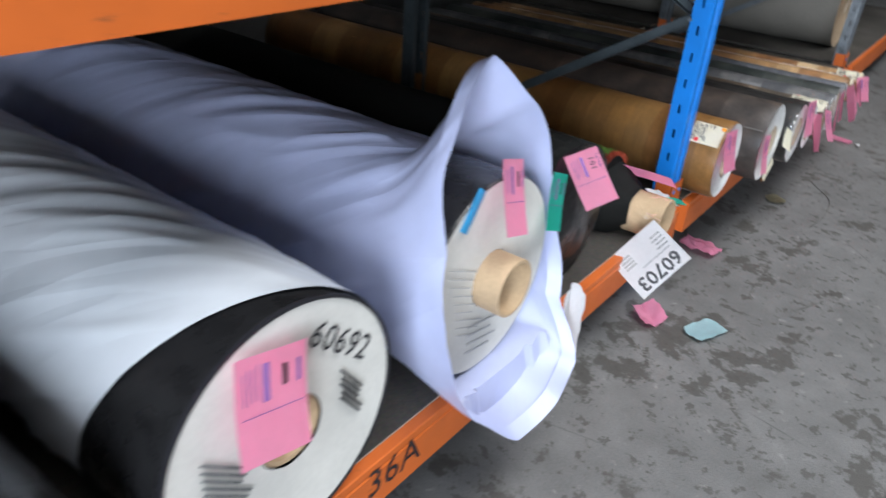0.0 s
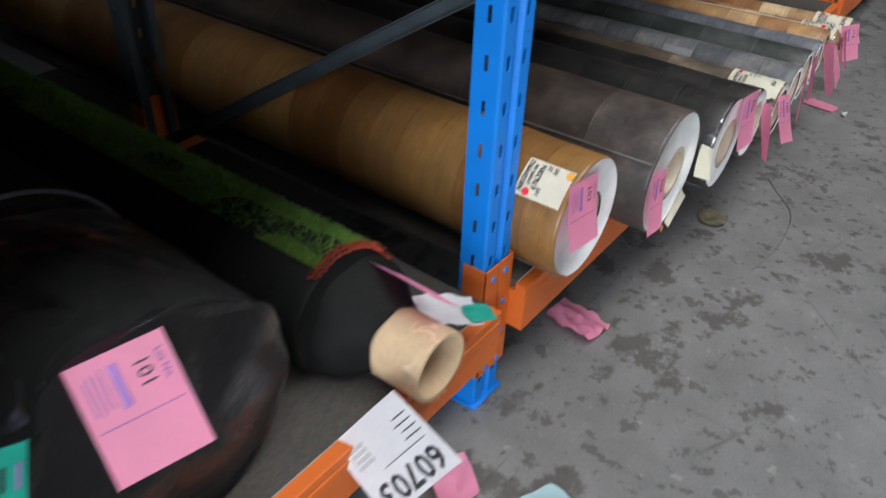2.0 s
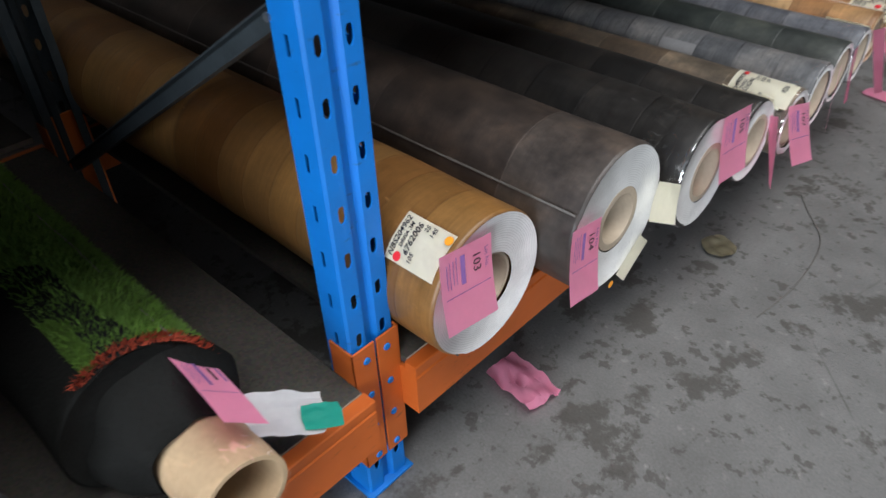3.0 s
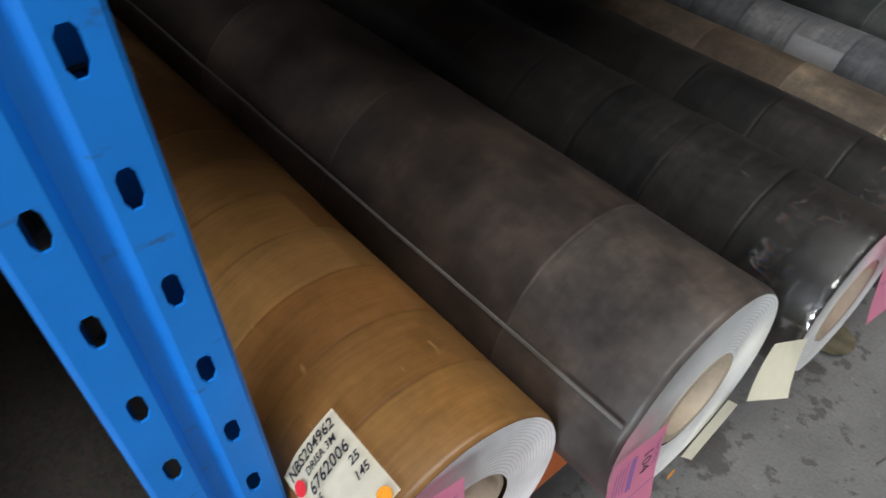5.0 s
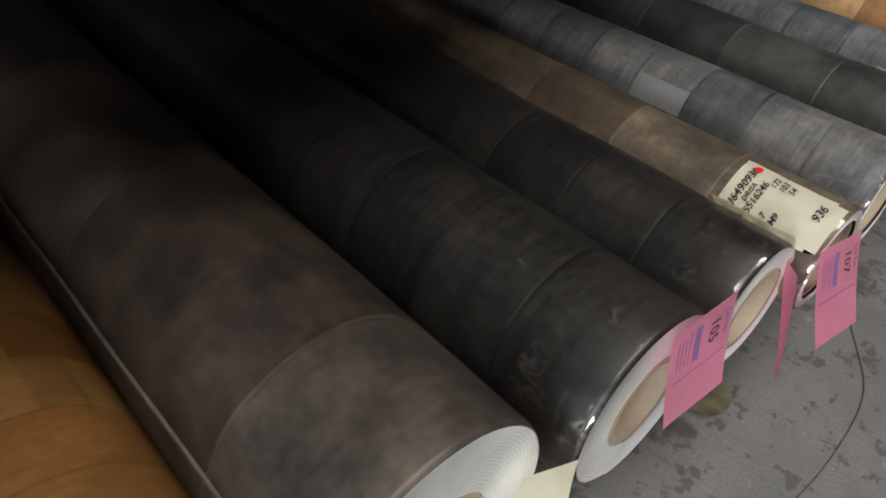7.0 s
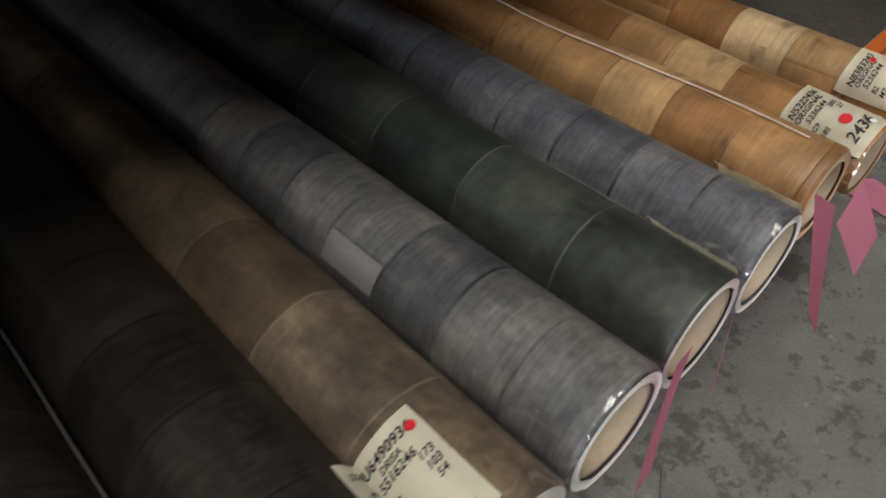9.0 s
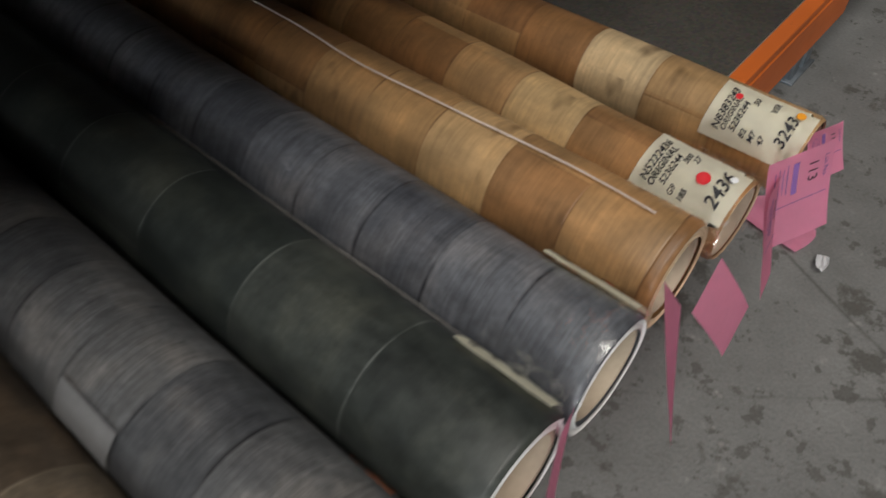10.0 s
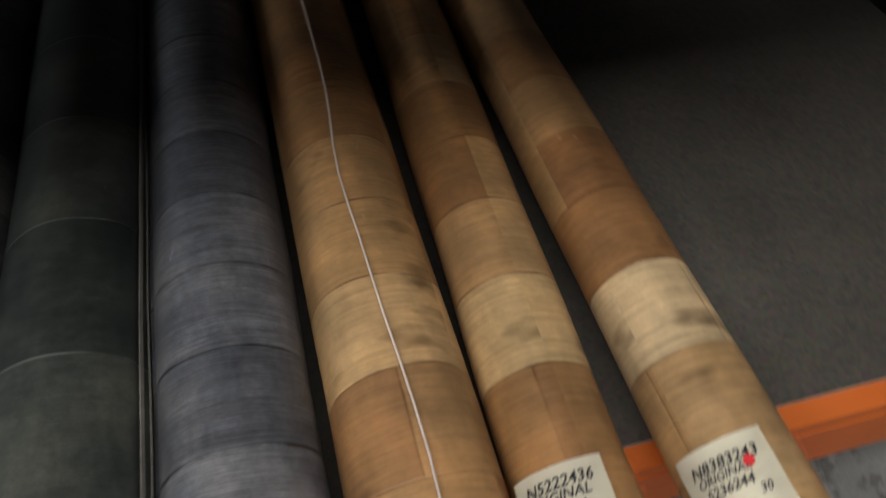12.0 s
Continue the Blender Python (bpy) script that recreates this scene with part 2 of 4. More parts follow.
M_FLOOR = mat_floor()
M_BLUE = mat_paint("blue_paint", (0.004, 0.19, 0.66), (0.03, 0.06, 0.11))
M_ORANGE = mat_paint("orange_paint", (0.62, 0.135, 0.02), (0.16, 0.06, 0.025))
M_GALV = mat_plain("galvanised_steel", (0.23, 0.26, 0.29), 0.42, 0.75, 0.25, 30.0, 0.05)
M_DARKSTEEL = mat_plain("dull_grey_steel", (0.06, 0.075, 0.085), 0.5, 0.4, 0.25, 12.0)
# deck tops: the shade between the shelves is put into this dark brown
M_DECK_SHADE = mat_chip("shaded_particle_board", (0.072, 0.062, 0.049))
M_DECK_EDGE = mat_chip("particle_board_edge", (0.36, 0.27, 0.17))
M_CARD = mat_plain("kraft_core", (0.50, 0.36, 0.22), 0.75, 0, 0.16, 16.0, 0.15, 120.0)
M_CORE_PALE = mat_plain("pale_core", (0.42, 0.345, 0.26), 0.75, 0, 0.14, 16.0, 0.15, 120.0)
M_PINK = mat_plain("pink_card", (0.92, 0.43, 0.60), 0.65, 0, 0.05, 14.0)
M_CREAM = mat_plain("cream_label", (0.94, 0.91, 0.77), 0.6, 0, 0.06, 12.0)
M_WHITE = mat_plain("white_paper", (0.88, 0.88, 0.90), 0.6, 0, 0.06, 12.0)
M_TEAL = mat_plain("green_card", (0.03, 0.50, 0.38), 0.6, 0, 0.06, 12.0)
M_AQUA = mat_plain("pale_blue_paper", (0.50, 0.70, 0.74), 0.65, 0, 0.06, 12.0)
M_INK = mat_plain("black_ink", (0.015, 0.015, 0.02), 0.5)
M_BLUEINK = mat_plain("violet_ink", (0.24, 0.12, 0.36), 0.5)
M_RED = mat_plain("red_dot", (0.70, 0.02, 0.03), 0.5)
M_ORANGEDOT = mat_plain("orange_dot", (0.95, 0.35, 0.02), 0.5)
M_BLACKPLASTIC = mat_plain("black_plastic", (0.012, 0.012, 0.013), 0.28, 0, 0.3, 20.0, 0.5, 40.0)
M_BLACKFELT = mat_plain("black_backing", (0.008, 0.0085, 0.008), 0.75, 0, 0.3, 20.0, 0.5, 160.0)
M_WALL = mat_plain("warehouse_wall", (0.13, 0.13, 0.13), 0.8, 0, 0.2, 2.0, 0.2)
M_ROOF = mat_plain("roof_sheet", (0.24, 0.25, 0.26), 0.6, 0.2, 0.15, 3.0)
M_RING_WHITE = mat_rings("white_layers", (0.82, 0.82, 0.81), (0.56, 0.56, 0.56), 0.0042)
M_RING_TAN = mat_rings("tan_layers", (0.66, 0.50, 0.33), (0.36, 0.24, 0.13), 0.0042)
M_FILM = mat_film("clear_film", 0.008, 0.32, 0.11)
M_FLAP = mat_plain("vinyl_backing_edge", (0.14, 0.132, 0.122), 0.7, 0, 0.3, 20.0)
M_TAPE = mat_film("clear_tape", 0.004, 0.22, 0.16, 15.0)


def thin(m, share):
    """Lets part of the light through a thin sheet."""
    tree = m.node_tree
    b = tree.nodes["Principled BSDF"]
    tr = tree.nodes.new("ShaderNodeBsdfTranslucent")
    mix = tree.nodes.new("ShaderNodeMixShader")
    mix.inputs[0].default_value = share
    tree.links.new(b.inputs["Base Color"].links[0].from_socket, tr.inputs["Color"])
    tree.links.new(b.outputs[0], mix.inputs[1])
    tree.links.new(tr.outputs[0], mix.inputs[2])
    tree.links.new(mix.outputs[0], tree.nodes["Material Output"].inputs["Surface"])
    return m


thin(M_PINK, 0.3)
for m in (M_BLACKFELT, M_DECK_SHADE):
    m.node_tree.nodes["Principled BSDF"].inputs["Specular IOR Level"].default_value = 0.15


def mat_wrap(name, colour, rough, seed):
    """Thin plastic sheeting with sharp slanting creases that wind round the roll."""
    m, tree, b = nodes_of(name, rough)
    g = Net(tree)
    obj, x, y, z = g.coords()
    ang = g.math("ARCTAN2", y, z)
    ridges = []
    for twist, turns, along in ((2.6, 1.2, 1.6), (3.4, 2.2, 2.4), (1.6, 1.8, 4.0)):
        h = g.math("SUBTRACT", ang, g.math("MULTIPLY", x, twist))
        v = g.vec(g.math("ADD", g.math("MULTIPLY", x, along), seed), g.math("MULTIPLY", g.math("SINE", h), turns), g.math("MULTIPLY", g.math("COSINE", h), turns))
        n = g.noise(v, 1.0, 1, 0.4)
        ridges.append(g.math("SUBTRACT", 1.0, g.math("MINIMUM", g.math("MULTIPLY", g.math("ABSOLUTE", g.math("SUBTRACT", n, 0.5)), 7.0), 1.0)))
    height = g.math("ADD", ridges[0], g.math("ADD", g.math("MULTIPLY", ridges[1], 0.4), g.math("MULTIPLY", ridges[2], 0.12)))
    stain = g.noise(obj, 7.0, 4)
    g.set(b.inputs["Base Color"], g.ramp(stain, [(0.3, tuple(c * 0.92 for c in colour)), (0.7, tuple(min(1, c * 1.06) for c in colour))]))
    g.bump(height, 0.5, 0.008, b)
    return m



# ---- building helpers ----
def mesh_of(bm, name, smooth=True):
    me = bpy.data.meshes.new(name)
    bm.normal_update()
    bm.to_mesh(me)
    bm.free()
    if smooth:
        for p in me.polygons:
            p.use_smooth = True
    return me


def part(name, bm, material, parent=None, label="", smooth=True, sharp=40):
    """Links a bmesh as one mesh object, under a thing or under a part."""
    me = mesh_of(bm, name, smooth)
    for mt in material if isinstance(material, (list, tuple)) else (material,):
        me.materials.append(mt)
    if smooth:
        me.set_sharp_from_angle(angle=radians(sharp))
    ob = new(name, me)
    if parent is not None:
        ob.parent = parent
    if label:
        tagged(ob, label)
    return ob


def empty(name, m, label, category, group=""):
    ob = new(name)
    ob.empty_display_size = 0.1
    ob.matrix_world = m
    return tagged(ob, label, category, group)


def box(bm, x0, x1, y0, y1, z0, z1, bevel=0.0, mat=0):
    made = bmesh.ops.create_cube(bm, size=1.0, matrix=Matrix.LocRotScale(((x0 + x1) / 2, (y0 + y1) / 2, (z0 + z1) / 2), None, (x1 - x0, y1 - y0, z1 - z0)))
    faces = {f for v in made["verts"] for f in v.link_faces}
    for f in faces:
        f.material_index = mat
    if bevel:
        edges = {e for v in made["verts"] for e in v.link_edges}
        bmesh.ops.bevel(bm, geom=list(edges), offset=bevel, segments=2, affect="EDGES", profile=0.5)
    return bm


def boxed(*dims, bevel=0.003):
    return box(bmesh.new(), *dims, bevel=bevel)


def lathe(profile, segments=72, wobble=0.0, seed=0.0, step=0.0, squash=0.0, lump=5.0):
    """Turns (x, r) points round the x axis. wobble: uneven radius; step: the sheet's outer edge stands out by this much; squash: sag at the bottom."""
    bm = bmesh.new()
    rings = []
    for x, r in profile:
        ring = []
        for i in range(segments):
            a = 2 * math.pi * i / segments
            rr = r
            if wobble and r > 0.03:
                rr += wobble * noise.noise(Vector((x * lump + seed, math.sin(a) * 1.6, math.cos(a) * 1.6 + seed)))
            if step:
                rr += step * (i / segments - 0.5) * (r > 0.03)
            yy, zz = rr * math.sin(a), rr * math.cos(a)
            if squash and zz < 0:
                zz *= 1 - squash * (zz / r) ** 2
            ring.append(bm.verts.new((x, yy, zz)))
        rings.append(ring)
    for a, b in zip(rings, rings[1:]):
        for i in range(segments):
            j = (i + 1) % segments
            bm.faces.new((a[i], b[i], b[j], a[j]))
    return bm


def sheet(w, h, curve=0.0, twist=0.0, thick=0.0006, nx=8, ny=10, corner=0.0):
    """A card that hangs down from its top edge at the origin, in the local yz plane, bowed and twisted."""
    bm = bmesh.new()
    grid = []
    for j in range(ny + 1):
        row = []
        for i in range(nx + 1):
            u, v = i / nx - 0.5, j / ny
            x = curve * v * v + twist * u * v + 0.15 * curve * math.sin(u * 3.1)
            row.append(bm.verts.new((x, u * w, -v * h)))
        grid.append(row)
    for j in range(ny):
        for i in range(nx):
            bm.faces.new((grid[j][i], grid[j + 1][i], grid[j + 1][i + 1], grid[j][i + 1]))
    made = bmesh.ops.solidify(bm, geom=bm.faces[:], thickness=thick)
    return bm


def letters(text, size, font_shear=0.0, bold=0.0):
    """The outlines of a text as a list of flat triangles' meshes, centred, in the xy plane."""
    cu = bpy.data.curves.new("text", "FONT")
    cu.body, cu.size, cu.align_x, cu.align_y, cu.shear = text, size, "CENTER", "CENTER", font_shear
    cu.resolution_u = 2
    cu.offset = bold * size
    ob = bpy.data.objects.new("text", cu)
    scene.collection.objects.link(ob)
    bpy.context.view_layer.update()
    me = bpy.data.meshes.new_from_object(ob.evaluated_get(bpy.context.evaluated_depsgraph_get()))
    bpy.data.objects.remove(ob)
    bm = bmesh.new()
    bm.from_mesh(me)
    bpy.data.meshes.remove(me)
    bpy.data.curves.remove(cu)
    return bm

# ---- structure ----
SHELF = 0.315  # top of the lower decks
FRAMES = (-2.76, 0.080, 2.756, 5.50)  # the rack frames' middles


def slab(name, dims, material, label, bevel=0.0):
    return tagged(part(name, box(bmesh.new(), *dims, bevel=bevel), material, smooth=False), label, kind="structure")


floor = slab("floor", (-6, 7, -8, 14, -0.2, 0.0), M_FLOOR, "worn grey concrete floor with dark stains and cracks")
# unseen shell; the west wall is set close to keep the rack's depths dark
slab("wall_west", (-2.75, -2.55, -8, 14, 0, 6), M_WALL, "unseen plain grey wall added close behind the racks")
slab("wall_north", (-6, 7, 14, 14.2, 0, 6), M_WALL, "plain grey warehouse wall at the far end")
slab("wall_east", (7, 7.2, -8, 14, 0, 6), M_WALL, "unseen plain grey wall added across the aisle")
# unseen wall, added with a doorway for the south lamp
w = bmesh.new()
box(w, -6, 1.6, -8.2, -8, 0, 6)
box(w, 5.6, 7, -8.2, -8, 0, 6)
box(w, 1.6, 5.6, -8.2, -8, 4.2, 6)
tagged(part("wall_south", w, M_WALL, smooth=False), "unseen plain grey wall with a doorway for the added lamp", kind="structure")
# unseen roof, added with an opening at the overhead lamp
r = bmesh.new()
box(r, -6, 0.85, -8, 14, 6, 6.1)
box(r, 2.95, 7, -8, 14, 6, 6.1)
box(r, 0.85, 2.95, -8, -3.5, 6, 6.1)
box(r, 0.85, 2.95, 4.5, 14, 6, 6.1)
tagged(part("ceiling", r, M_ROOF, smooth=False), "unseen grey sheet roof with an opening for the added lamp", kind="structure")


# ---- pallet racking ----
def upright_mesh(z0, z1, width=0.093, depth=0.058, pitch=0.0807, first=0.5610):
    """A roll-formed upright: a face with two columns of tapered slots and a groove down its middle, slotted sides and inturned lips. Its face looks along +x."""
    bm = bmesh.new()
    w = width
    e, t = 0.0185, 0.0305  # the slots' inner and outer edges from the middle
    ys = [-w / 2, -w / 2 + 0.004, -t, -e, -0.013, -0.006, 0.006, 0.013, e, t, w / 2 - 0.004, w / 2]
    xs = [-0.004, 0, 0, 0, 0, -0.010, -0.010, 0, 0, 0, 0, -0.004]
    half = 0.0140
    zs = [z0]
    k = math.ceil((z0 + half + 0.01 - first) / pitch)
    while first + k * pitch + half + 0.01 < z1:
        zz = first + k * pitch
        zs += [zz - half, zz + half]
        k += 1
    zs.append(z1)

    holes = []

    def face(pts, flip):
        bm.faces.new([bm.verts.new(p) for p in (pts[::-1] if flip else pts)])

    for j in range(len(zs) - 1):
        lo, hi = zs[j], zs[j + 1]
        slot = j % 2 == 1
        for i in range(len(ys) - 1):
            ya, yb, xa, xb = ys[i], ys[i + 1], xs[i], xs[i + 1]
            if slot and i in (2, 8):
                holes += [(ya, yb, lo, hi)]
            else:
                face([(xa, ya, lo), (xb, yb, lo), (xb, yb, hi), (xa, ya, hi)], False)
        for s in (-1, 1):
            xa = [-0.004, -0.026, -0.034, -depth, -depth]
            ya = [s * w / 2] * 4 + [s * (w / 2 - 0.02)]
            for i in range(4):
                if slot and i == 1:
                    continue
                face([(xa[i], ya[i], lo), (xa[i + 1], ya[i + 1], lo), (xa[i + 1], ya[i + 1], hi), (xa[i], ya[i], hi)], s < 0)
    bmesh.ops.remove_doubles(bm, verts=bm.verts[:], dist=0.0002)
    bm.normal_update()
    bmesh.ops.solidify(bm, geom=bm.faces[:], thickness=0.0025)
    for ya, yb, lo, hi in holes:  # the corners that a tapered slot leaves
        for y1, y2, z1_, z2 in ((ya, ya + 0.0030, hi, hi - 0.005), (yb, yb - 0.0030, hi, hi - 0.005), (ya, ya + 0.0034, lo, lo + 0.007), (yb, yb - 0.0034, lo, lo + 0.007)):
            near, far = [[bm.verts.new((x, y, z)) for y, z in ((y1, z1_), (y2, z1_), (y1, z2))] for x in (-0.0001, -0.0024)]
            sides = [near, far[::-1]] + [[near[i], far[i], far[(i + 1) % 3], near[(i + 1) % 3]] for i in range(3)]
            bmesh.ops.recalc_face_normals(bm, faces=[bm.faces.new(q) for q in sides])
    return bm


def bolt(parent, at, rx=90, r=0.009):
    bm = bmesh.new()
    bmesh.ops.create_cone(bm, cap_ends=True, segments=6, radius1=r, radius2=r * 0.92, depth=0.010)
    ob = part("bolt", bm, M_GALV, parent, smooth=False)
    ob.matrix_local = pose(*at, rx, 0, 0)
    return ob


def brace_bar(parent, a, b, material):
    """A channel-section brace from a to b."""
    a, b = Vector(a), Vector(b)
    n = (b - a).length
    bm = bmesh.new()
    pts = [(-0.012, -0.015), (0.012, -0.015), (0.012, -0.0125), (-0.0095, -0.0125), (-0.0095, 0.0125), (0.012, 0.0125), (0.012, 0.015), (-0.012, 0.015)]
    ra = [bm.verts.new((0, y, z)) for y, z in pts]
    rb = [bm.verts.new((n, y, z)) for y, z in pts]
    for i in range(len(pts)):
        j = (i + 1) % len(pts)
        bm.faces.new((ra[i], rb[i], rb[j], ra[j]))
    bm.faces.new(ra[::-1])
    bm.faces.new(rb)
    bmesh.ops.recalc_face_normals(bm, faces=bm.faces[:])
    ob = part("brace", bm, material, parent, smooth=False)
    ob.matrix_local = Matrix.Translation(a) @ (b - a).to_track_quat("X", "Z").to_matrix().to_4x4()
    return ob


POST_X = -0.058


def frame_ladder(y, material, brace_material, label, top=2.6):
    th = empty("rack_frame", pose(POST_X, y, 0), label, "pallet rack frame", "rack frames along the aisle")
    part("upright", upright_mesh(0.006, top), material, th, smooth=False)
    back = part("upright", upright_mesh(0.006, top), brace_material, th, smooth=False)
    back.matrix_local = pose(-1.175, 0, 0, 0, 0, 180)
    for x in (-0.04, -1.16):
        part("foot_plate", boxed(x - 0.06, x + 0.05, -0.055, 0.055, 0, 0.006, bevel=0.001), material if x > -0.5 else M_GALV, th)
    brace_bar(th, (-0.045, -0.028, 0.922), (-1.11, -0.028, 0.268), brace_material)
    brace_bar(th, (-0.060, 0.025, 0.915), (-1.14, 0.025, 1.50), brace_material)
    bolt(th, (-0.060, -0.045, 0.912), r=0.007)
    return th


frame_ladder(FRAMES[1], M_BLUE, M_DARKSTEEL, "blue slotted steel rack upright with grey diagonal bracing")
frame_ladder(FRAMES[2], M_GALV, M_GALV, "galvanised steel rack upright with grey bracing")
frame_ladder(FRAMES[0], M_BLUE, M_DARKSTEEL, "blue slotted steel rack upright beside the dark rolls")
frame_ladder(FRAMES[3], M_GALV, M_GALV, "far galvanised steel rack upright at the aisle's end")


def beam(y0, y1, z1, label, height=0.115, name="rack_beam", stud=M_BLUE):
    """A box beam with a step for the deck, and a hooked connector plate at each end."""
    th = empty(name, pose(-0.032, y0, z1), label, "rack beam", "orange beams of the rack")
    n = y1 - y0
    bm = bmesh.new()
    pts = [(0.022, -height), (0.022, -0.028), (0.0195, -0.025), (0.0195, -0.020), (0.022, -0.017), (0.022, -0.002), (0.020, 0.0), (-0.004, 0.0), (-0.004, -0.018), (-0.024, -0.018), (-0.024, -height)]
    a = [bm.verts.new((x, 0.0, z)) for x, z in pts]
    b = [bm.verts.new((x, n, z)) for x, z in pts]
    for i in range(len(pts)):
        j = (i + 1) % len(pts)
        bm.faces.new((a[i], b[i], b[j], a[j]))
    bm.faces.new(a[::-1])
    bm.faces.new(b)
    bmesh.ops.recalc_face_normals(bm, faces=bm.faces[:])
    part("beam_body", bm, M_ORANGE, th, smooth=False)
    for y, s in ((0.0, -1), (n, 1)):
        c = bmesh.new()
        ya, yb = sorted((y - s * 0.004, y + s * 0.0435))
        box(c, -0.022, -0.018, ya, yb, -0.215, 0.075, bevel=0.001)
        yc, yd = sorted((y - s * 0.004, y))
        box(c, -0.075, -0.018, yc, yd, -0.215, 0.075, bevel=0.001)
        con = part("connector", c, M_ORANGE, th, smooth=False)
        for k in range(4):
            d = bmesh.new()
            bmesh.ops.create_cone(d, cap_ends=True, segments=10, radius1=0.0075, radius2=0.006, depth=0.003)
            st = part("stud", d, stud, con, smooth=False)
            st.matrix_local = pose(-0.017, y + s * 0.024, 0.045 - 0.0815 * k, 0, 90, 0)
    return th


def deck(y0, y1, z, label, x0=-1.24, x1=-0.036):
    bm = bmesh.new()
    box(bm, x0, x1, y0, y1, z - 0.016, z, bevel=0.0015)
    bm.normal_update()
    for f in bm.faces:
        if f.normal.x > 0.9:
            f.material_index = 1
    return tagged(part("shelf_board", bm, [M_DECK_SHADE, M_DECK_EDGE], smooth=False), label, "shelf board", "shelf boards of the rack")


BAYS = [(a + 0.046, b - 0.046, what) for a, b, what in zip(FRAMES, FRAMES[1:], ("under the carpet rolls", "under the vinyl rolls", "beyond the vinyl rolls"))]
for y0, y1, what in BAYS:
    # upper shelves past the first bay are unseen; height set for their shade
    high = 1.267 if y0 < 0 else 1.42
    for z in (SHELF, high):
        low = z == SHELF
        stud = M_BLUE if y0 < 1 else M_GALV
        beam(y0, y1, z - 0.004, f"orange steel rack beam {what}" if low else "orange steel upper beam, unseen past the first bay", stud=stud)
        rear = beam(y0, y1, z - 0.004, "orange steel rear beam of the rack")
        rear.matrix_basis = pose(-1.245, y1, z - 0.004, 0, 0, 180)
        deck(y0 + 0.004, y1 - 0.004, z, f"brown particle board shelf {what}" if low else "particle board upper shelf, unseen past the first bay")
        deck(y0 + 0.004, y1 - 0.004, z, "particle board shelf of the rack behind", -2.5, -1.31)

# ---- rolls ----
def roll(name, y, r, xe, length, core, hole, cover, ends, label, yaw=0.0, turn=0.0, core_out=-0.004, core_mat=None, category="vinyl roll", group="vinyl rolls on the shelf",
         step=0.004, wobble=0.0025, z=None, squash=0.0, segments=80):
    """A roll that lies across the shelf with its end at the aisle. Its own x axis points out of the end."""
    th = empty(name, pose(xe, y, (SHELF + r - 0.001) if z is None else z, 0, 0, yaw), label, category, group)
    n = max(6, int(length / 0.05))
    prof = [(-length, r * 0.98)] + [(-length + (length - 0.008) * i / n, r) for i in range(1, n + 1)] + [(-0.004, r - 0.0012), (-0.0005, r - 0.004)]
    part("cover_sheet", lathe(prof, segments, wobble, y * 7, step, squash), cover, th).matrix_local = pose(0, 0, 0, turn)
    m = 10
    ring = [(-0.0005 - 0.0025 * math.sin(math.pi * i / m), r - 0.004 + (core + 0.001 - r + 0.004) * i / m) for i in range(m + 1)]
    part("end_face", lathe(ring, segments, wobble * 0.6, y * 7, step, squash), ends, th).matrix_local = pose(0, 0, 0, turn)
    cm = core_mat or M_CORE_PALE
    part("core_tube", lathe([(-length, core), (core_out - 0.001, core), (core_out, core - 0.001), (core_out, hole + 0.001), (core_out - 0.001, hole), (-length, hole)], 48, 0.0008, y), cm, th)
    lip = bmesh.new()
    for i in range(n):
        xa, xb = -length + (length - 0.008) * i / n, -length + (length - 0.008) * (i + 1) / n
        rr = r + step * 0.5
        q = []
        for xx, aa, r2 in ((xa, -0.0, rr + 0.0012), (xb, -0.0, rr + 0.0012), (xb, -0.0035 / r, rr + 0.001), (xa, -0.0035 / r, rr + 0.001)):
            ww = wobble * noise.noise(Vector((xx * 5 + y * 7, 0, 1.6 + y * 7)))
            q.append(lip.verts.new((xx, (r2 + ww) * math.sin(aa), (r2 + ww) * math.cos(aa))))
        lip.faces.new(q)
    bmesh.ops.remove_doubles(lip, verts=lip.verts[:], dist=0.0003)
    bmesh.ops.solidify(lip, geom=lip.faces[:], thickness=0.002)
    if step:
        part("sheet_edge", lip, M_FLAP, th).matrix_local = pose(0, 0, 0, turn)
    else:
        lip.free()
    return th


def film_sleeve(parent, r, x0, x1, seed=0.0):
    """A loose sleeve of clear film round the end of a roll, gathered over the edge."""
    prof = [(x0 + (x1 - x0) * i / 10, r + 0.0028) for i in range(11)] + [(x1 + 0.004, r + 0.0005)]
    return part("clear_film", lathe(prof, 72, 0.0025, seed, 0.0, 0.0, 30.0), M_FILM, parent, "clear glossy wrapping film")


OAK = mat_vinyl("oak_vinyl", [(0.170, 0.074, 0.020), (0.245, 0.124, 0.038), (0.130, 0.052, 0.014), (0.275, 0.148, 0.050), (0.205, 0.094, 0.028)], 0.082, (0.075, 0.030, 0.008), 0.132, 0.34, 0.42, 2.6, 0.35, 0.0030, False, None, 0.5, 0.0, 0.18)
LEATHER = mat_vinyl("brown_slate_vinyl", [(0.036, 0.028, 0.024), (0.053, 0.040, 0.034), (0.030, 0.023, 0.020)], 0.34, (0.13, 0.10, 0.085), 0.14, 0.38, 0.22, 1.1, 1.0, 0.003, False, (-0.17, 0.0, (0.080, 0.066, 0.058)), 0.45, 0.17, 0.32)
CHARCOAL = mat_vinyl("charcoal_vinyl", [(0.017, 0.0162, 0.0155), (0.025, 0.0230, 0.0218), (0.0135, 0.0130, 0.0128)], 0.13, (0.007, 0.006, 0.006), 0.12, 0.36, 0.75, 0.9, 0.8, 0.004, False, None, 0.9)
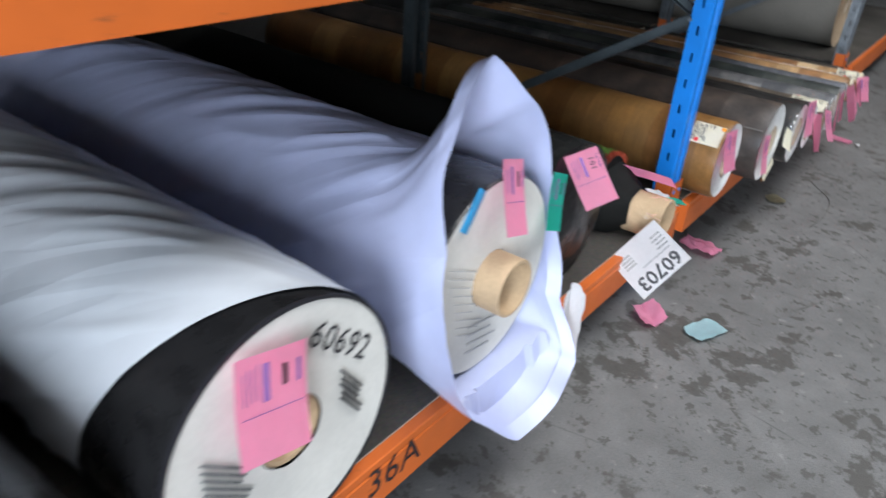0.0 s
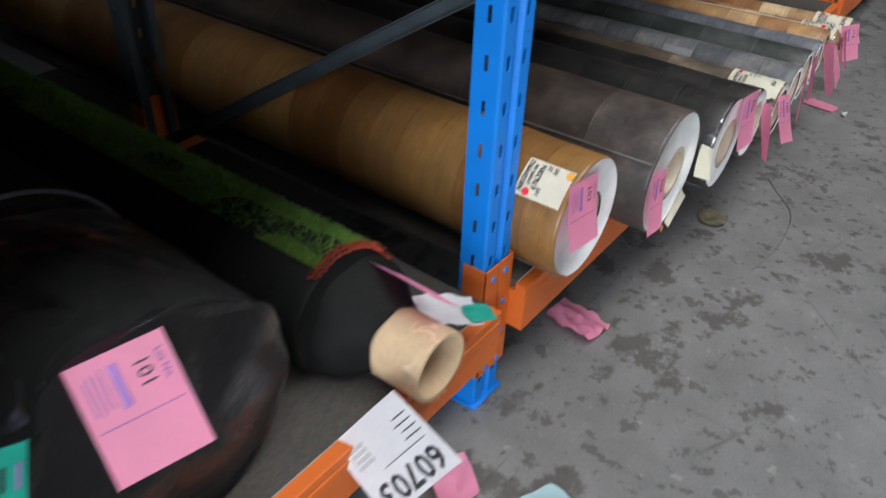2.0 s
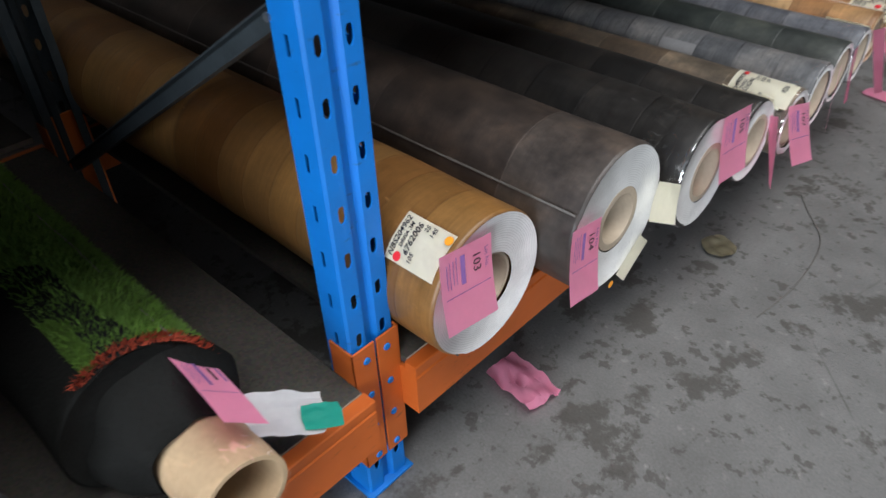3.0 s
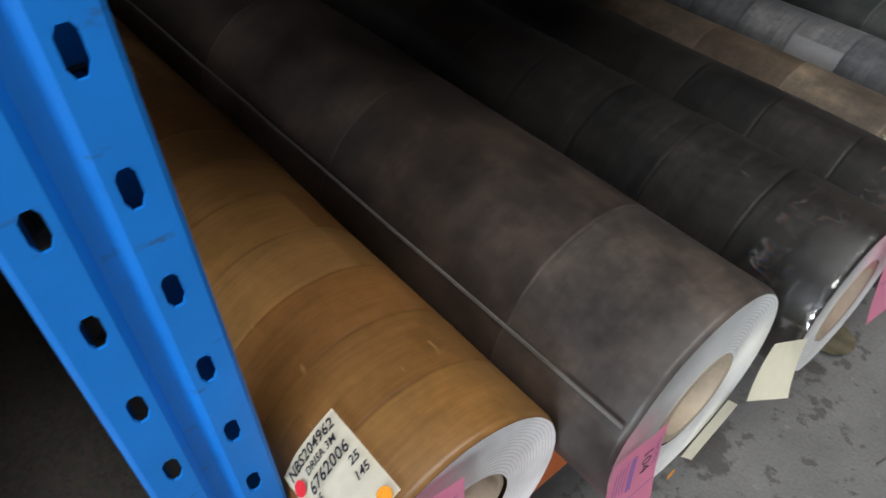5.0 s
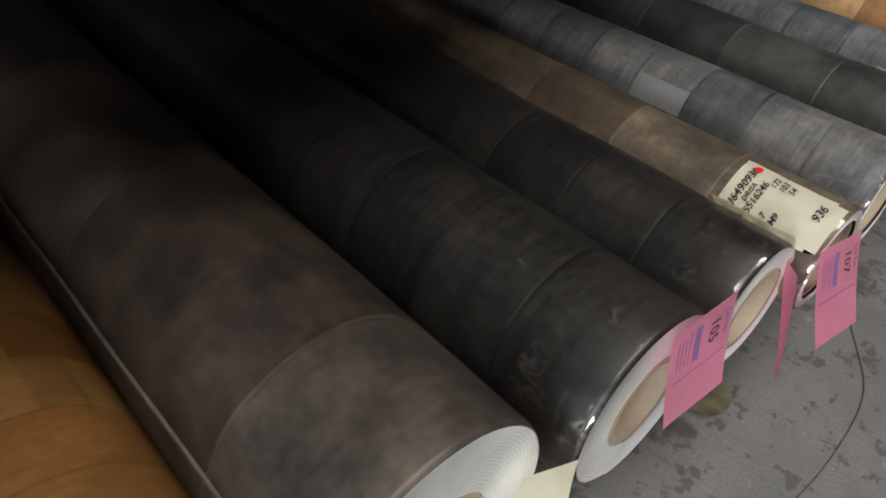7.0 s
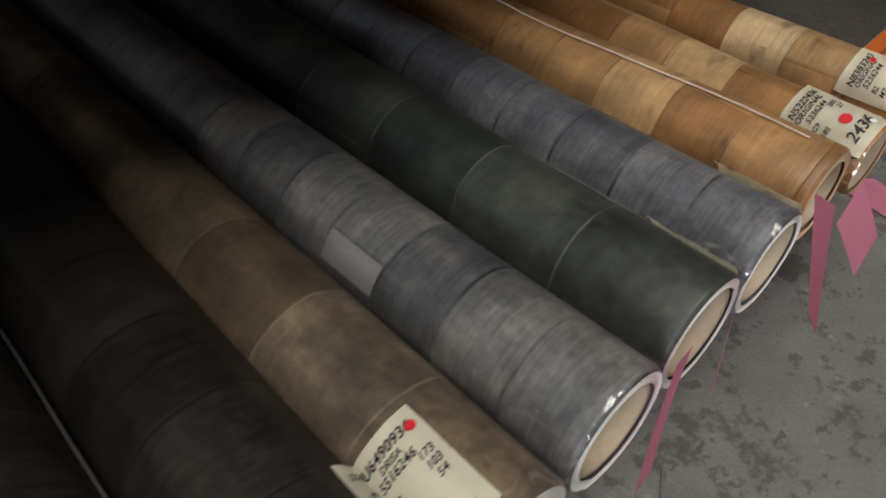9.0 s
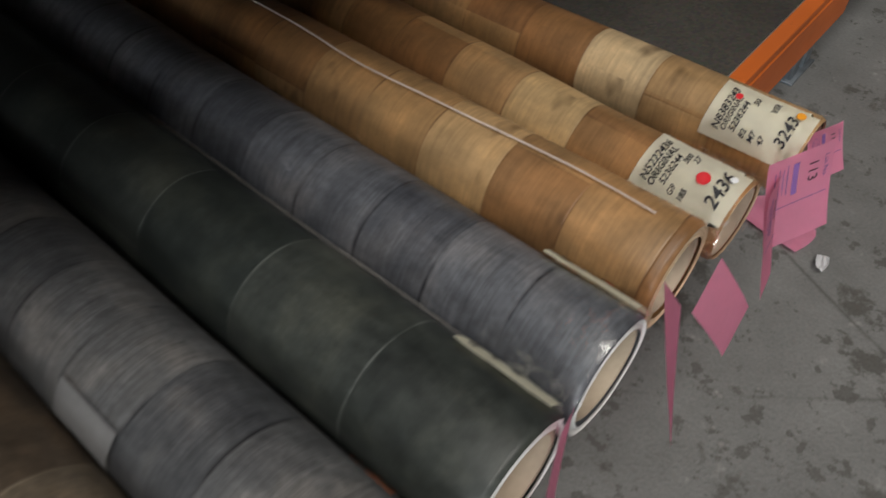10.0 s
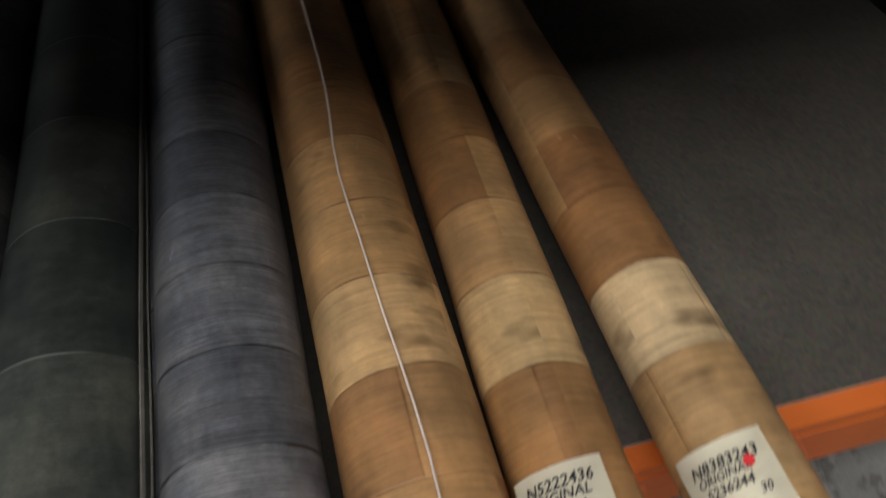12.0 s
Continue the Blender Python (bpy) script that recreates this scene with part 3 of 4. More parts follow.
TAUPE = mat_vinyl("taupe_stone_vinyl", [(0.112, 0.087, 0.062), (0.150, 0.120, 0.090), (0.086, 0.064, 0.046)], 0.17, (0.33, 0.27, 0.20), 0.08, 0.45, 0.25, 1.6, 1.0, 0.003, False, None, 0.40, -0.010)
GREYWOOD = mat_vinyl("grey_wood_vinyl", [(0.110, 0.114, 0.122), (0.148, 0.150, 0.155), (0.088, 0.092, 0.100)], 0.1005, (0.014, 0.014, 0.017), 0.081, 0.40, 0.72, 1.9, 0.8, 0.0035, False, None, 0.95)
SLATE = mat_vinyl("green_slate_vinyl", [(0.036, 0.043, 0.040), (0.055, 0.063, 0.058), (0.029, 0.036, 0.034)], 0.171, (0.22, 0.24, 0.225), 0.079, 0.40, 0.22, 1.3, 1.0, 0.0025, False, None, 0.36, -0.008)
BLUEWOOD = mat_vinyl("blue_grey_wood_vinyl", [(0.105, 0.112, 0.130), (0.150, 0.157, 0.178), (0.085, 0.091, 0.107)], 0.102, (0.013, 0.013, 0.017), 0.074, 0.38, 0.8, 1.9, 0.7, 0.0035, False, None, 0.95)
PINES = [(0.30, 0.152, 0.062), (0.42, 0.250, 0.115), (0.245, 0.118, 0.050), (0.35, 0.190, 0.080), (0.46, 0.290, 0.140), (0.28, 0.138, 0.057)]
PINE_I = mat_vinyl("pine_i", PINES, 0.107, (0.10, 0.042, 0.016), 0.071, 0.38, 0.5, 0.34, 0.65, 0.0022, True, (-0.338, -0.231, (0.55, 0.36, 0.18)), 0.8, 0.017, 0.2)
PINE_J = mat_vinyl("pine_j", PINES[1:] + PINES[:1], 0.108, (0.10, 0.042, 0.016), 0.057, 0.38, 0.5, 0.36, 0.65, 0.0022, True, (-0.329, -0.221, (0.56, 0.39, 0.20)), 0.8, 0.005, 0.2)
PINE_K = mat_vinyl("pine_k", PINES[2:] + PINES[:2], 0.106, (0.10, 0.042, 0.016), 0.056, 0.38, 0.5, 0.38, 0.6, 0.0022, True, (-0.322, -0.216, (0.60, 0.45, 0.27)), 0.8, 0.004, 0.2)

roll_a = roll("vinyl_roll", 0.250, 0.132, 0.042, 2.2, 0.058, 0.052, OAK, M_RING_WHITE, "golden oak plank vinyl roll with a white end", yaw=0.0, turn=150, step=0.003)
roll_b = roll("vinyl_roll", 0.525, 0.143, 0.107, 2.2, 0.062, 0.048, LEATHER, M_RING_WHITE, "large dark brown slate vinyl roll with white layers", yaw=0.1, turn=60, core_out=0.0)
roll_c = roll("vinyl_roll", 0.803, 0.117, 0.135, 2.2, 0.062, 0.050, CHARCOAL, M_RING_WHITE, "charcoal wood vinyl roll with clear film on its end", yaw=0.4, turn=150, core_out=0.0)
roll_d = roll("vinyl_roll", 1.020, 0.094, 0.138, 2.2, 0.060, 0.050, CHARCOAL, M_RING_WHITE, "dark charcoal vinyl roll wrapped in clear film", yaw=0.2, turn=80, core_out=0.0)
roll_e = roll("vinyl_roll", 1.178, 0.080, 0.160, 2.2, 0.060, 0.053, TAUPE, M_RING_WHITE, "taupe stone vinyl roll with a cream label", yaw=0.6, turn=170)
roll_f = roll("vinyl_roll", 1.343, 0.081, 0.153, 2.2, 0.062, 0.055, GREYWOOD, M_RING_WHITE, "grey wood vinyl roll with clear tape on its end", yaw=1.4, turn=140)
roll_g = roll("vinyl_roll", 1.508, 0.079, 0.142, 2.2, 0.062, 0.055, SLATE, M_RING_WHITE, "dark green slate vinyl roll with a pale core", yaw=1.0, turn=-66)
roll_h = roll("vinyl_roll", 1.660, 0.074, 0.139, 2.2, 0.058, 0.053, BLUEWOOD, M_RING_WHITE, "blue grey wood vinyl roll with clear film", yaw=1.2, turn=72)
roll_i = roll("vinyl_roll", 1.815, 0.071, 0.124, 2.2, 0.052, 0.047, PINE_I, M_RING_TAN, "patchwork oak vinyl roll tied with white string", yaw=1.4, turn=120)
roll_j = roll("vinyl_roll", 1.941, 0.057, 0.131, 2.2, 0.050, 0.046, PINE_J, M_RING_TAN, "patchwork oak vinyl roll with a cream label and red dot", yaw=-0.6, turn=170)
roll_k = roll("vinyl_roll", 2.095, 0.056, 0.145, 2.2, 0.050, 0.046, PINE_K, M_RING_TAN, "patchwork oak vinyl roll with a cream label and orange dot", yaw=1.3, turn=230)

# ---- wrapped rolls of the first bay ----
GRASS = mat_plain("artificial_grass", (0.085, 0.16, 0.024), 0.9, 0, 0.5, 30.0, 1.0, 200.0)
BLADES = mat_plain("grass_blade", (0.11, 0.22, 0.03), 0.7, 0, 0.5, 18.0)
REDTHREAD = mat_plain("red_fringe", (0.35, 0.05, 0.02), 0.9, 0, 0.3, 60.0)
SILVER = mat_wrap("silver_grey_plastic_wrap", (0.60, 0.64, 0.69), 0.24, 3.0)
LILAC = mat_wrap("pale_lilac_plastic_wrap", (0.56, 0.61, 0.87), 0.34, 8.0)
thin(LILAC, 0.1)
BOARD = mat_plain("white_end_board", (0.66, 0.65, 0.61), 0.7, 0, 0.1, 10.0)
TAUPEWRAP = mat_plain("taupe_backing", (0.22, 0.205, 0.18), 0.8, 0, 0.15, 3.0, 0.2)
SHINYBLACK = mat_plain("glossy_black_plastic", (0.006, 0.006, 0.007), 0.3, 0, 0.3, 20.0, 1.0, 26.0)
FAINT = mat_plain("faded_print", (0.42, 0.42, 0.42), 0.7)
BLUETAPE = mat_plain("blue_tape", (0.03, 0.28, 0.55), 0.4)


def wrapped(x0, x1, r, fold, slant, edge, seed, segments=150, rings=150, loose=0.0):
    """A loose sleeve of plastic round a roll: slanting folds, and an uneven front edge that reaches x1 + edge(angle)."""
    bm = bmesh.new()
    grid = []
    for j in range(rings + 1):
        v = j / rings
        ring = []
        for i in range(segments):
            a = 2 * math.pi * i / segments
            x = x0 + (x1 + edge(a) - x0) * v
            h = a - slant * x  # folds wind round the roll
            n = 1 - abs(noise.noise(Vector((x * 1.6, math.sin(h) * 2.3 + seed, math.cos(h) * 2.3)))) * 2.4
            h = a - slant * 1.3 * x
            n2 = 1 - abs(noise.noise(Vector((x * 3.5 + 3, math.sin(h) * 5.2 + seed, math.cos(h) * 5.2)))) * 2.0
            patch = 0.3 + 1.4 * abs(noise.noise(Vector((x * 2.2, math.sin(a) * 1.3, math.cos(a) * 1.3 + seed))))
            rr = r + fold * patch * (1 - 0.85 * v ** 9) * (max(n, -0.2) ** 2 * 0.9 + 0.14 * max(n2, 0) ** 2) + loose * v * v
            ring.append(bm.verts.new((x, rr * math.sin(a), rr * math.cos(a))))
        grid.append(ring)
    for j in range(rings):
        for i in range(segments):
            k = (i + 1) % segments
            bm.faces.new((grid[j][i], grid[j + 1][i], grid[j + 1][k], grid[j][k]))
    return bm


def flat_print(text, size, parent, m, material=None, name="print"):
    """Printed letters laid on a flat face: m carries the text's plane (x right, y up)."""
    bm = letters(text, size)
    ob = part(name, bm, material or M_INK, parent, smooth=False)
    ob.matrix_local = m
    return ob


YZ = Matrix(((0, 0, 1, 0), (1, 0, 0, 0), (0, 1, 0, 0), (0, 0, 0, 1)))  # text right -> +y, text up -> +z, facing +x

# silver-wrapped carpet roll
roll_1 = roll("carpet_roll", -1.662, 0.222, -0.005, 2.3, 0.062, 0.052, M_BLACKPLASTIC, BOARD, "carpet roll in silver grey plastic with a white end board", category="carpet roll", group="wrapped carpet rolls", core_mat=M_CARD, step=0.0, wobble=0.003)
part("plastic_wrap", wrapped(-2.25, -0.115, 0.2275, 0.015, 2.8, lambda a: 0.105 * math.cos(a - 0.8), 3.0), SILVER, roll_1, "wrinkled silver grey plastic wrap")
part("board_rim", lathe([(-0.004, 0.224), (0.0015, 0.224), (0.0015, 0.218)], 90), M_INK, roll_1)
flat_print("60692", 0.062, roll_1, Matrix.Translation((0.0012, 0.105, 0.110)) @ YZ @ pose(0, 0, 0, 0, 0, -38))
for k in range(5):
    b = boxed(0, 0.0012, -0.035 + 0.006 * (k % 2), 0.045 - 0.008 * (k % 3), -0.0022, 0.0022, bevel=0)
    part("print_bar", b, M_INK, roll_1, smooth=False).matrix_local = pose(0.0012, 0.125, 0.03 - 0.014 * k, -52)
for k in range(6):
    b = boxed(0, 0.0012, -0.05, 0.05 - 0.01 * (k % 3), -0.0016, 0.0016, bevel=0)
    part("print_bar", b, M_DARKSTEEL, roll_1, smooth=False).matrix_local = pose(0.0012, -0.12, 0.02 - 0.014 * k, -40)

# lilac-bagged carpet roll
roll_2 = roll("carpet_roll", -1.085, 0.224, -0.035, 2.3, 0.064, 0.056, M_BLACKPLASTIC, BOARD, "carpet roll in an open pale lilac plastic bag", category="carpet roll", group="wrapped carpet rolls", core_out=0.062, core_mat=M_CARD, step=0.0, wobble=0.003)
LOOP = [(8, 0.44, -0.085), (22, 0.37, -0.02), (50, 0.275, 0.00), (85, 0.252, 0.015), (120, 0.275, 0.055), (142, 0.345, 0.135), (165, 0.30, 0.165), (192, 0.315, 0.155), (215, 0.275, 0.105), (245, 0.245, 0.085), (275, 0.238, 0.065), (305, 0.255, 0.03), (335, 0.33, -0.03)]


def loop_at(deg):
    """The bag's mouth: radius and reach at an angle from the top, smoothly between the given ones."""
    n = len(LOOP)
    for i in range(n):
        a0, a1 = LOOP[i][0], LOOP[(i + 1) % n][0] + (360 if i == n - 1 else 0)
        d = deg if deg >= LOOP[0][0] else deg + 360
        if a0 <= d <= a1:
            t = (d - a0) / (a1 - a0)
            t = 0.65 * t + 0.35 * t * t * (3 - 2 * t)
            p, q = LOOP[i], LOOP[(i + 1) % n]
            return p[1] + (q[1] - p[1]) * t, p[2] + (q[2] - p[2]) * t
    return LOOP[0][1:]


bag = bmesh.new()
seg, body, flare = 180, 120, 26
rows = []
for j in range(body + flare + 1):
    ring = []
    for i in range(seg):
        a = 2 * math.pi * i / seg
        lr, lx = loop_at(math.degrees(a))
        base = -0.20 - 0.03 * math.sin(a)
        if j <= body:
            v = j / body
            x = -2.25 + (base + 2.25) * v
            t = 0.0
        else:
            t = (j - body) / flare
            x = base + (lx - base) * t
        h = a - 2.8 * x  # folds wind round the roll
        n = 1 - abs(noise.noise(Vector((x * 1.5, math.sin(h) * 2.2 + 7, math.cos(h) * 2.2)))) * 2.4
        h = a - 3.6 * x
        n2 = 1 - abs(noise.noise(Vector((x * 3.2 + 4, math.sin(h) * 5.0, math.cos(h) * 5.0)))) * 2.0
        e = t * t * (3 - 2 * t) * 0.6 + 0.4 * t
        r0 = 0.227 + (0.3 + 0.7 * abs(noise.noise(Vector((x * 2.0, a, 3.0)))) * 2) * (0.014 * max(n, -0.2) ** 2 + 0.0025 * max(n2, 0) ** 2)
        r1 = lr + 0.008 * noise.noise(Vector((math.sin(a) * 3, math.cos(a) * 3, x * 9)))
        rr = r0 + (r1 - r0) * e
        ring.append(bag.verts.new((x, rr * math.sin(a), max(rr * math.cos(a), -0.221 if x < 0.054 else -9))))
    rows.append(ring)
for j in range(body + flare):
    for i in range(seg):
        k = (i + 1) % seg
        bag.faces.new((rows[j][i], rows[j + 1][i], rows[j + 1][k], rows[j][k]))
# a hem turned inwards round the mouth
hem = [bag.verts.new((v.co.x - 0.035, v.co.y * 0.955, v.co.z * 0.955)) for v in rows[-1]]
for i in range(seg):
    k = (i + 1) % seg
    bag.faces.new((rows[-1][i], hem[i], hem[k], rows[-1][k]))
part("plastic_bag", bag, LILAC, roll_2, "open pale lilac plastic bag with a gathered mouth", sharp=60)
part("blue_tape", boxed(0.0, 0.003, -0.012, 0.012, -0.045, 0.045, bevel=0.0005), BLUETAPE, roll_2).matrix_local = pose(0.002, -0.095, 0.190, -36)
for k in range(9):
    b = boxed(0, 0.0012, -0.06, 0.05 - 0.02 * (k % 3), -0.001, 0.001, bevel=0)
    part("print_bar", b, FAINT, roll_2, smooth=False).matrix_local = pose(0.0012, -0.10 + 0.006 * k, 0.06 - 0.022 * k, -24)
for k in range(4):
    b = boxed(0, 0.0012, -0.05, 0.06 - 0.02 * (k % 2), -0.002, 0.002, bevel=0)
    part("print_bar", b, FAINT, roll_2, smooth=False).matrix_local = pose(0.0012, -0.02, -0.10 - 0.022 * k, -10)

# black carpet roll
roll_3 = roll("carpet_roll", -0.632, 0.192, -0.085, 2.3, 0.064, 0.054, M_BLACKFELT, SHINYBLACK, "black carpet roll with black plastic over its end", category="carpet roll", group="wrapped carpet rolls", core_mat=SHINYBLACK, step=0.0, wobble=0.004)
part("end_wrap", wrapped(-0.30, -0.005, 0.1945, 0.007, 2.5, lambda a: 0.006 * math.sin(3 * a), 11.0, 120, 50, -0.012), SHINYBLACK, roll_3, "crinkled black plastic")
part("clear_film", wrapped(-0.34, 0.004, 0.1985, 0.008, 3.0, lambda a: 0.008 * math.sin(2 * a), 5.0, 120, 50, -0.010), M_TAPE, roll_3, "clear plastic film")
part("tie_band", lathe([(-0.37, 0.193), (-0.37, 0.1985), (-0.364, 0.1985), (-0.364, 0.193)], 90), M_GALV, roll_3, "thin pale band")
inner = lathe([(-0.004 + 0.034 * math.sin(1.5 * (1 - k / 14)), 0.19 * k / 14 + 0.001) for k in range(14, -1, -1)], 96, 0.045, 4.0, 0, 0, 9.0)
part("gathered_plastic", inner, SHINYBLACK, roll_3, "gathered black plastic")

# artificial grass roll
roll_4 = roll("grass_roll", -0.258, 0.115, -0.15, 2.1, 0.066, 0.057, M_BLACKFELT, M_BLACKFELT, "artificial grass roll on a kraft core, black backing outwards", category="grass roll", core_out=0.185, core_mat=M_CARD, step=0.006, wobble=0.008, turn=-40, group="grass rolls", z=SHELF + 0.110)
for o in roll_4.children:
    if o.name.startswith("core_tube"):
        o.location = (0, 0.032, -0.040)
rng = random.Random(4)
strip = bmesh.new()
ga = [math.radians(-22 + 104 * i / 14) for i in range(15)]
gx = [-0.01 - 2.05 * i / 40 for i in range(41)]
gg = [[strip.verts.new((xx, 0.1195 * math.sin(a), 0.1195 * math.cos(a))) for a in ga] for xx in gx]
for p, q in zip(gg, gg[1:]):
    for i in range(14):
        strip.faces.new((p[i], p[i + 1], q[i + 1], q[i]))
bmesh.ops.solidify(strip, geom=strip.faces[:], thickness=0.004)
part("grass_flap", strip, GRASS, roll_4, "green artificial grass")
bl = bmesh.new()
for k in range(9000):
    x = -0.02 - 1.5 * rng.random() ** 1.3
    a = math.radians(rng.uniform(-22, 82))
    rr = 0.1195
    n = Vector((rng.uniform(-0.7, 0.7), math.sin(a) + rng.uniform(-0.5, 0.5), math.cos(a) + rng.uniform(-0.4, 0.4))).normalized()
    p = Vector((x, rr * math.sin(a), rr * math.cos(a)))
    s = Vector((rng.uniform(-1, 1), rng.uniform(-1, 1), rng.uniform(-1, 1))).cross(n).normalized() * 0.0011
    h = rng.uniform(0.008, 0.018)
    bl.faces.new((bl.verts.new(p - s), bl.verts.new(p + s), bl.verts.new(p + n * h)))
tagged(part("turf", bl, BLADES, roll_4, smooth=False), "short green plastic grass blades", kind="stuff")
fr = bmesh.new()
for k in range(700):
    a = math.radians(rng.uniform(-30, 82))
    p = Vector((-0.008 + rng.uniform(-0.012, 0.008), 0.119 * math.sin(a), 0.119 * math.cos(a)))
    n = Vector((rng.uniform(0.1, 1.0), math.sin(a) + rng.uniform(-0.6, 0.6), math.cos(a) + rng.uniform(-0.6, 0.6))).normalized()
    s = Vector((rng.uniform(-1, 1), rng.uniform(-1, 1), rng.uniform(-1, 1))).cross(n).normalized() * 0.0013
    fr.faces.new((fr.verts.new(p - s), fr.verts.new(p + s), fr.verts.new(p + n * rng.uniform(0.006, 0.02))))
tagged(part("red_fringe", fr, REDTHREAD, roll_4, smooth=False), "frayed red threads at the cut edge", kind="stuff")
part("black_sleeve", lathe([(-0.03, 0.118), (0.0, 0.115), (0.03, 0.102), (0.055, 0.086), (0.075, 0.0735), (0.09, 0.069)], 60, 0.014, 2.0, 0, 0, 16.0), M_BLACKFELT, roll_4, "crumpled black plastic").location = (0, 0.030, -0.028)
part("clear_tape", lathe([(0.09, 0.0685), (0.12, 0.0672), (0.17, 0.0670), (0.19, 0.0668)], 60, 0.003, 6.0, 0, 0, 40.0), M_FILM, roll_4, "clear glossy tape").location = (0, 0.032, -0.040)

roll_0 = roll("carpet_roll", -2.13, 0.19, -0.02, 2.3, 0.06, 0.05, M_BLACKPLASTIC, M_BLACKPLASTIC, "carpet roll in dull black plastic", category="carpet roll", group="wrapped carpet rolls", step=0.0, wobble=0.006)
roll_far = roll("carpet_roll", 3.28, 0.27, -0.22, 2.0, 0.06, 0.05, TAUPEWRAP, M_RING_TAN, "large taupe carpet roll on the far shelf", category="carpet roll", group="carpet rolls on the far shelf", wobble=0.006)

# films on the vinyl rolls
film_sleeve(roll_c, 0.119, -0.10, -0.004, 2.0)
film_sleeve(roll_d, 0.096, -0.08, -0.004, 5.0)
film_sleeve(roll_e, 0.082, -0.10, 0.0, 1.0)
film_sleeve(roll_f, 0.083, -0.14, -0.002, 8.0)
film_sleeve(roll_h, 0.076, -0.13, -0.002, 9.0)
film_sleeve(roll_j, 0.059, -0.12, 0.0, 3.0)
film_sleeve(roll_k, 0.058, -0.12, 0.0, 4.0)


# ---- labels and tags ----
def bend(bm, r, a_mid, x_mid):
    """Lays a flat mesh (x right, y up) on a roll: right goes over the top towards +y, up goes into the rack."""
    for v in bm.verts:
        a = a_mid + v.co.x / r
        rr = r + v.co.z
        x = x_mid - v.co.y
        v.co = Vector((x, rr * math.sin(a), rr * math.cos(a)))
    return bm


def roll_label(parent, r, x0, x1, a0, a1, lines, dots=(), corner=0.0, over=0.0):
    """A cream label stuck round a roll near its end, with its handwriting. lines: (text, size, right, up) in metres from the label's middle."""
    r += 0.0062
    am, xm = math.radians(a0 + a1) / 2, (x0 + x1) / 2
    w, h = r * math.radians(a1 - a0), x1 - x0
    bm = bmesh.new()
    nx, ny = 18, 10
    grid = []
    for j in range(ny + 1):
        row = []
        for i in range(nx + 1):
            u, v = (i / nx - 0.5) * w, (j / ny - 0.5) * h
            cut = corner if j == 0 and i in (0, nx) else 0.0
            wave = 0.0012 * noise.noise(Vector((u * 40, v * 40, x0 * 9)))
            row.append(bm.verts.new((u * (1 - cut), v + cut * 0.1 * h, wave)))
        grid.append(row)
    for j in range(ny):
        for i in range(nx):
            bm.faces.new((grid[j][i], grid[j][i + 1], grid[j + 1][i + 1], grid[j + 1][i]))
    bmesh.ops.solidify(bm, geom=bm.faces[:], thickness=0.0006)
    lab = part("label", bend(bm, r, am, xm), M_CREAM, parent, "cream handwritten label")
    for text, size, u, v in lines:
        t = letters(text, size * 1.04, 0.25, 0.014)
        for ve in t.verts:
            ve.co = Vector((ve.co.x + u, ve.co.y + v, 0.0022))
        part("handwriting", bend(t, r, am, xm), M_INK, lab, smooth=False)
    for u, v, rad, mat in dots:
        t = bmesh.new()
        bmesh.ops.create_circle(t, cap_ends=True, segments=20, radius=rad)
        for ve in t.verts:
            ve.co += Vector((u, v, 0.0026))
        part("sticker_dot", bend(t, r, am, xm), mat, lab, smooth=False)
    return lab


roll_label(roll_k, 0.0565, -0.126, -0.002, -70, 8, [("N8383243", 0.0135, 0.0, 0.043), ("ORIGINAL", 0.010, -0.004, 0.033), ("5236244", 0.0115, -0.004, 0.022), ("30", 0.010, 0.022, 0.012), ("B2", 0.010, -0.022, 0.008), ("M7", 0.010, -0.022, -0.004), ("VIR", 0.011, 0.024, -0.012), ("47", 0.010, -0.022, -0.016), ("3243", 0.020, 0.0, -0.038)],
           [(0.020, 0.036, 0.0048, M_RED), (0.028, -0.042, 0.0058, M_ORANGEDOT)], 0.25)
roll_label(roll_j, 0.0575, -0.124, -0.002, -59, 18, [("N5222436", 0.0135, 0.0, 0.045), ("ORIGINAL", 0.012, -0.004, 0.034), ("5236244", 0.0115, -0.004, 0.022), ("300", 0.010, 0.018, 0.013), ("27", 0.010, 0.022, 0.003), ("G9", 0.010, -0.026, 0.008), ("185", 0.010, -0.026, -0.006), ("2436", 0.023, 0.0, -0.040)],
           [(0.004, -0.016, 0.0085, M_RED), (0.020, -0.046, 0.0045, M_WHITE)], 0.25)
roll_label(roll_e, 0.0805, -0.146, -0.004, -52, 4, [("U6490936", 0.0155, -0.004, 0.052), ("DRISA", 0.010, -0.006, 0.040), ("5516246", 0.0135, -0.008, 0.029), ("173", 0.0115, 0.022, 0.020), ("103", 0.0115, 0.022, 0.008), ("54", 0.0115, 0.022, -0.004), ("7", 0.012, -0.026, 0.008), ("M9", 0.012, -0.024, -0.006), ("936", 0.016, 0.010, -0.048)],
           [(0.030, 0.050, 0.0055, M_RED)], 0.3)
roll_label(roll_a, 0.1325, -0.111, -0.010, -58.5, -25, [("NBS204962", 0.0135, 0.0, 0.040), ("DRISA 3M", 0.0095, 0.006, 0.028), ("6762006", 0.0150, 0.004, 0.014), ("25", 0.011, 0.028, 0.000), ("145", 0.011, 0.026, -0.014), ("105", 0.011, -0.024, 0.002)],
           [(-0.030, 0.026, 0.0075, M_RED), (0.028, -0.044, 0.0075, M_ORANGEDOT)])
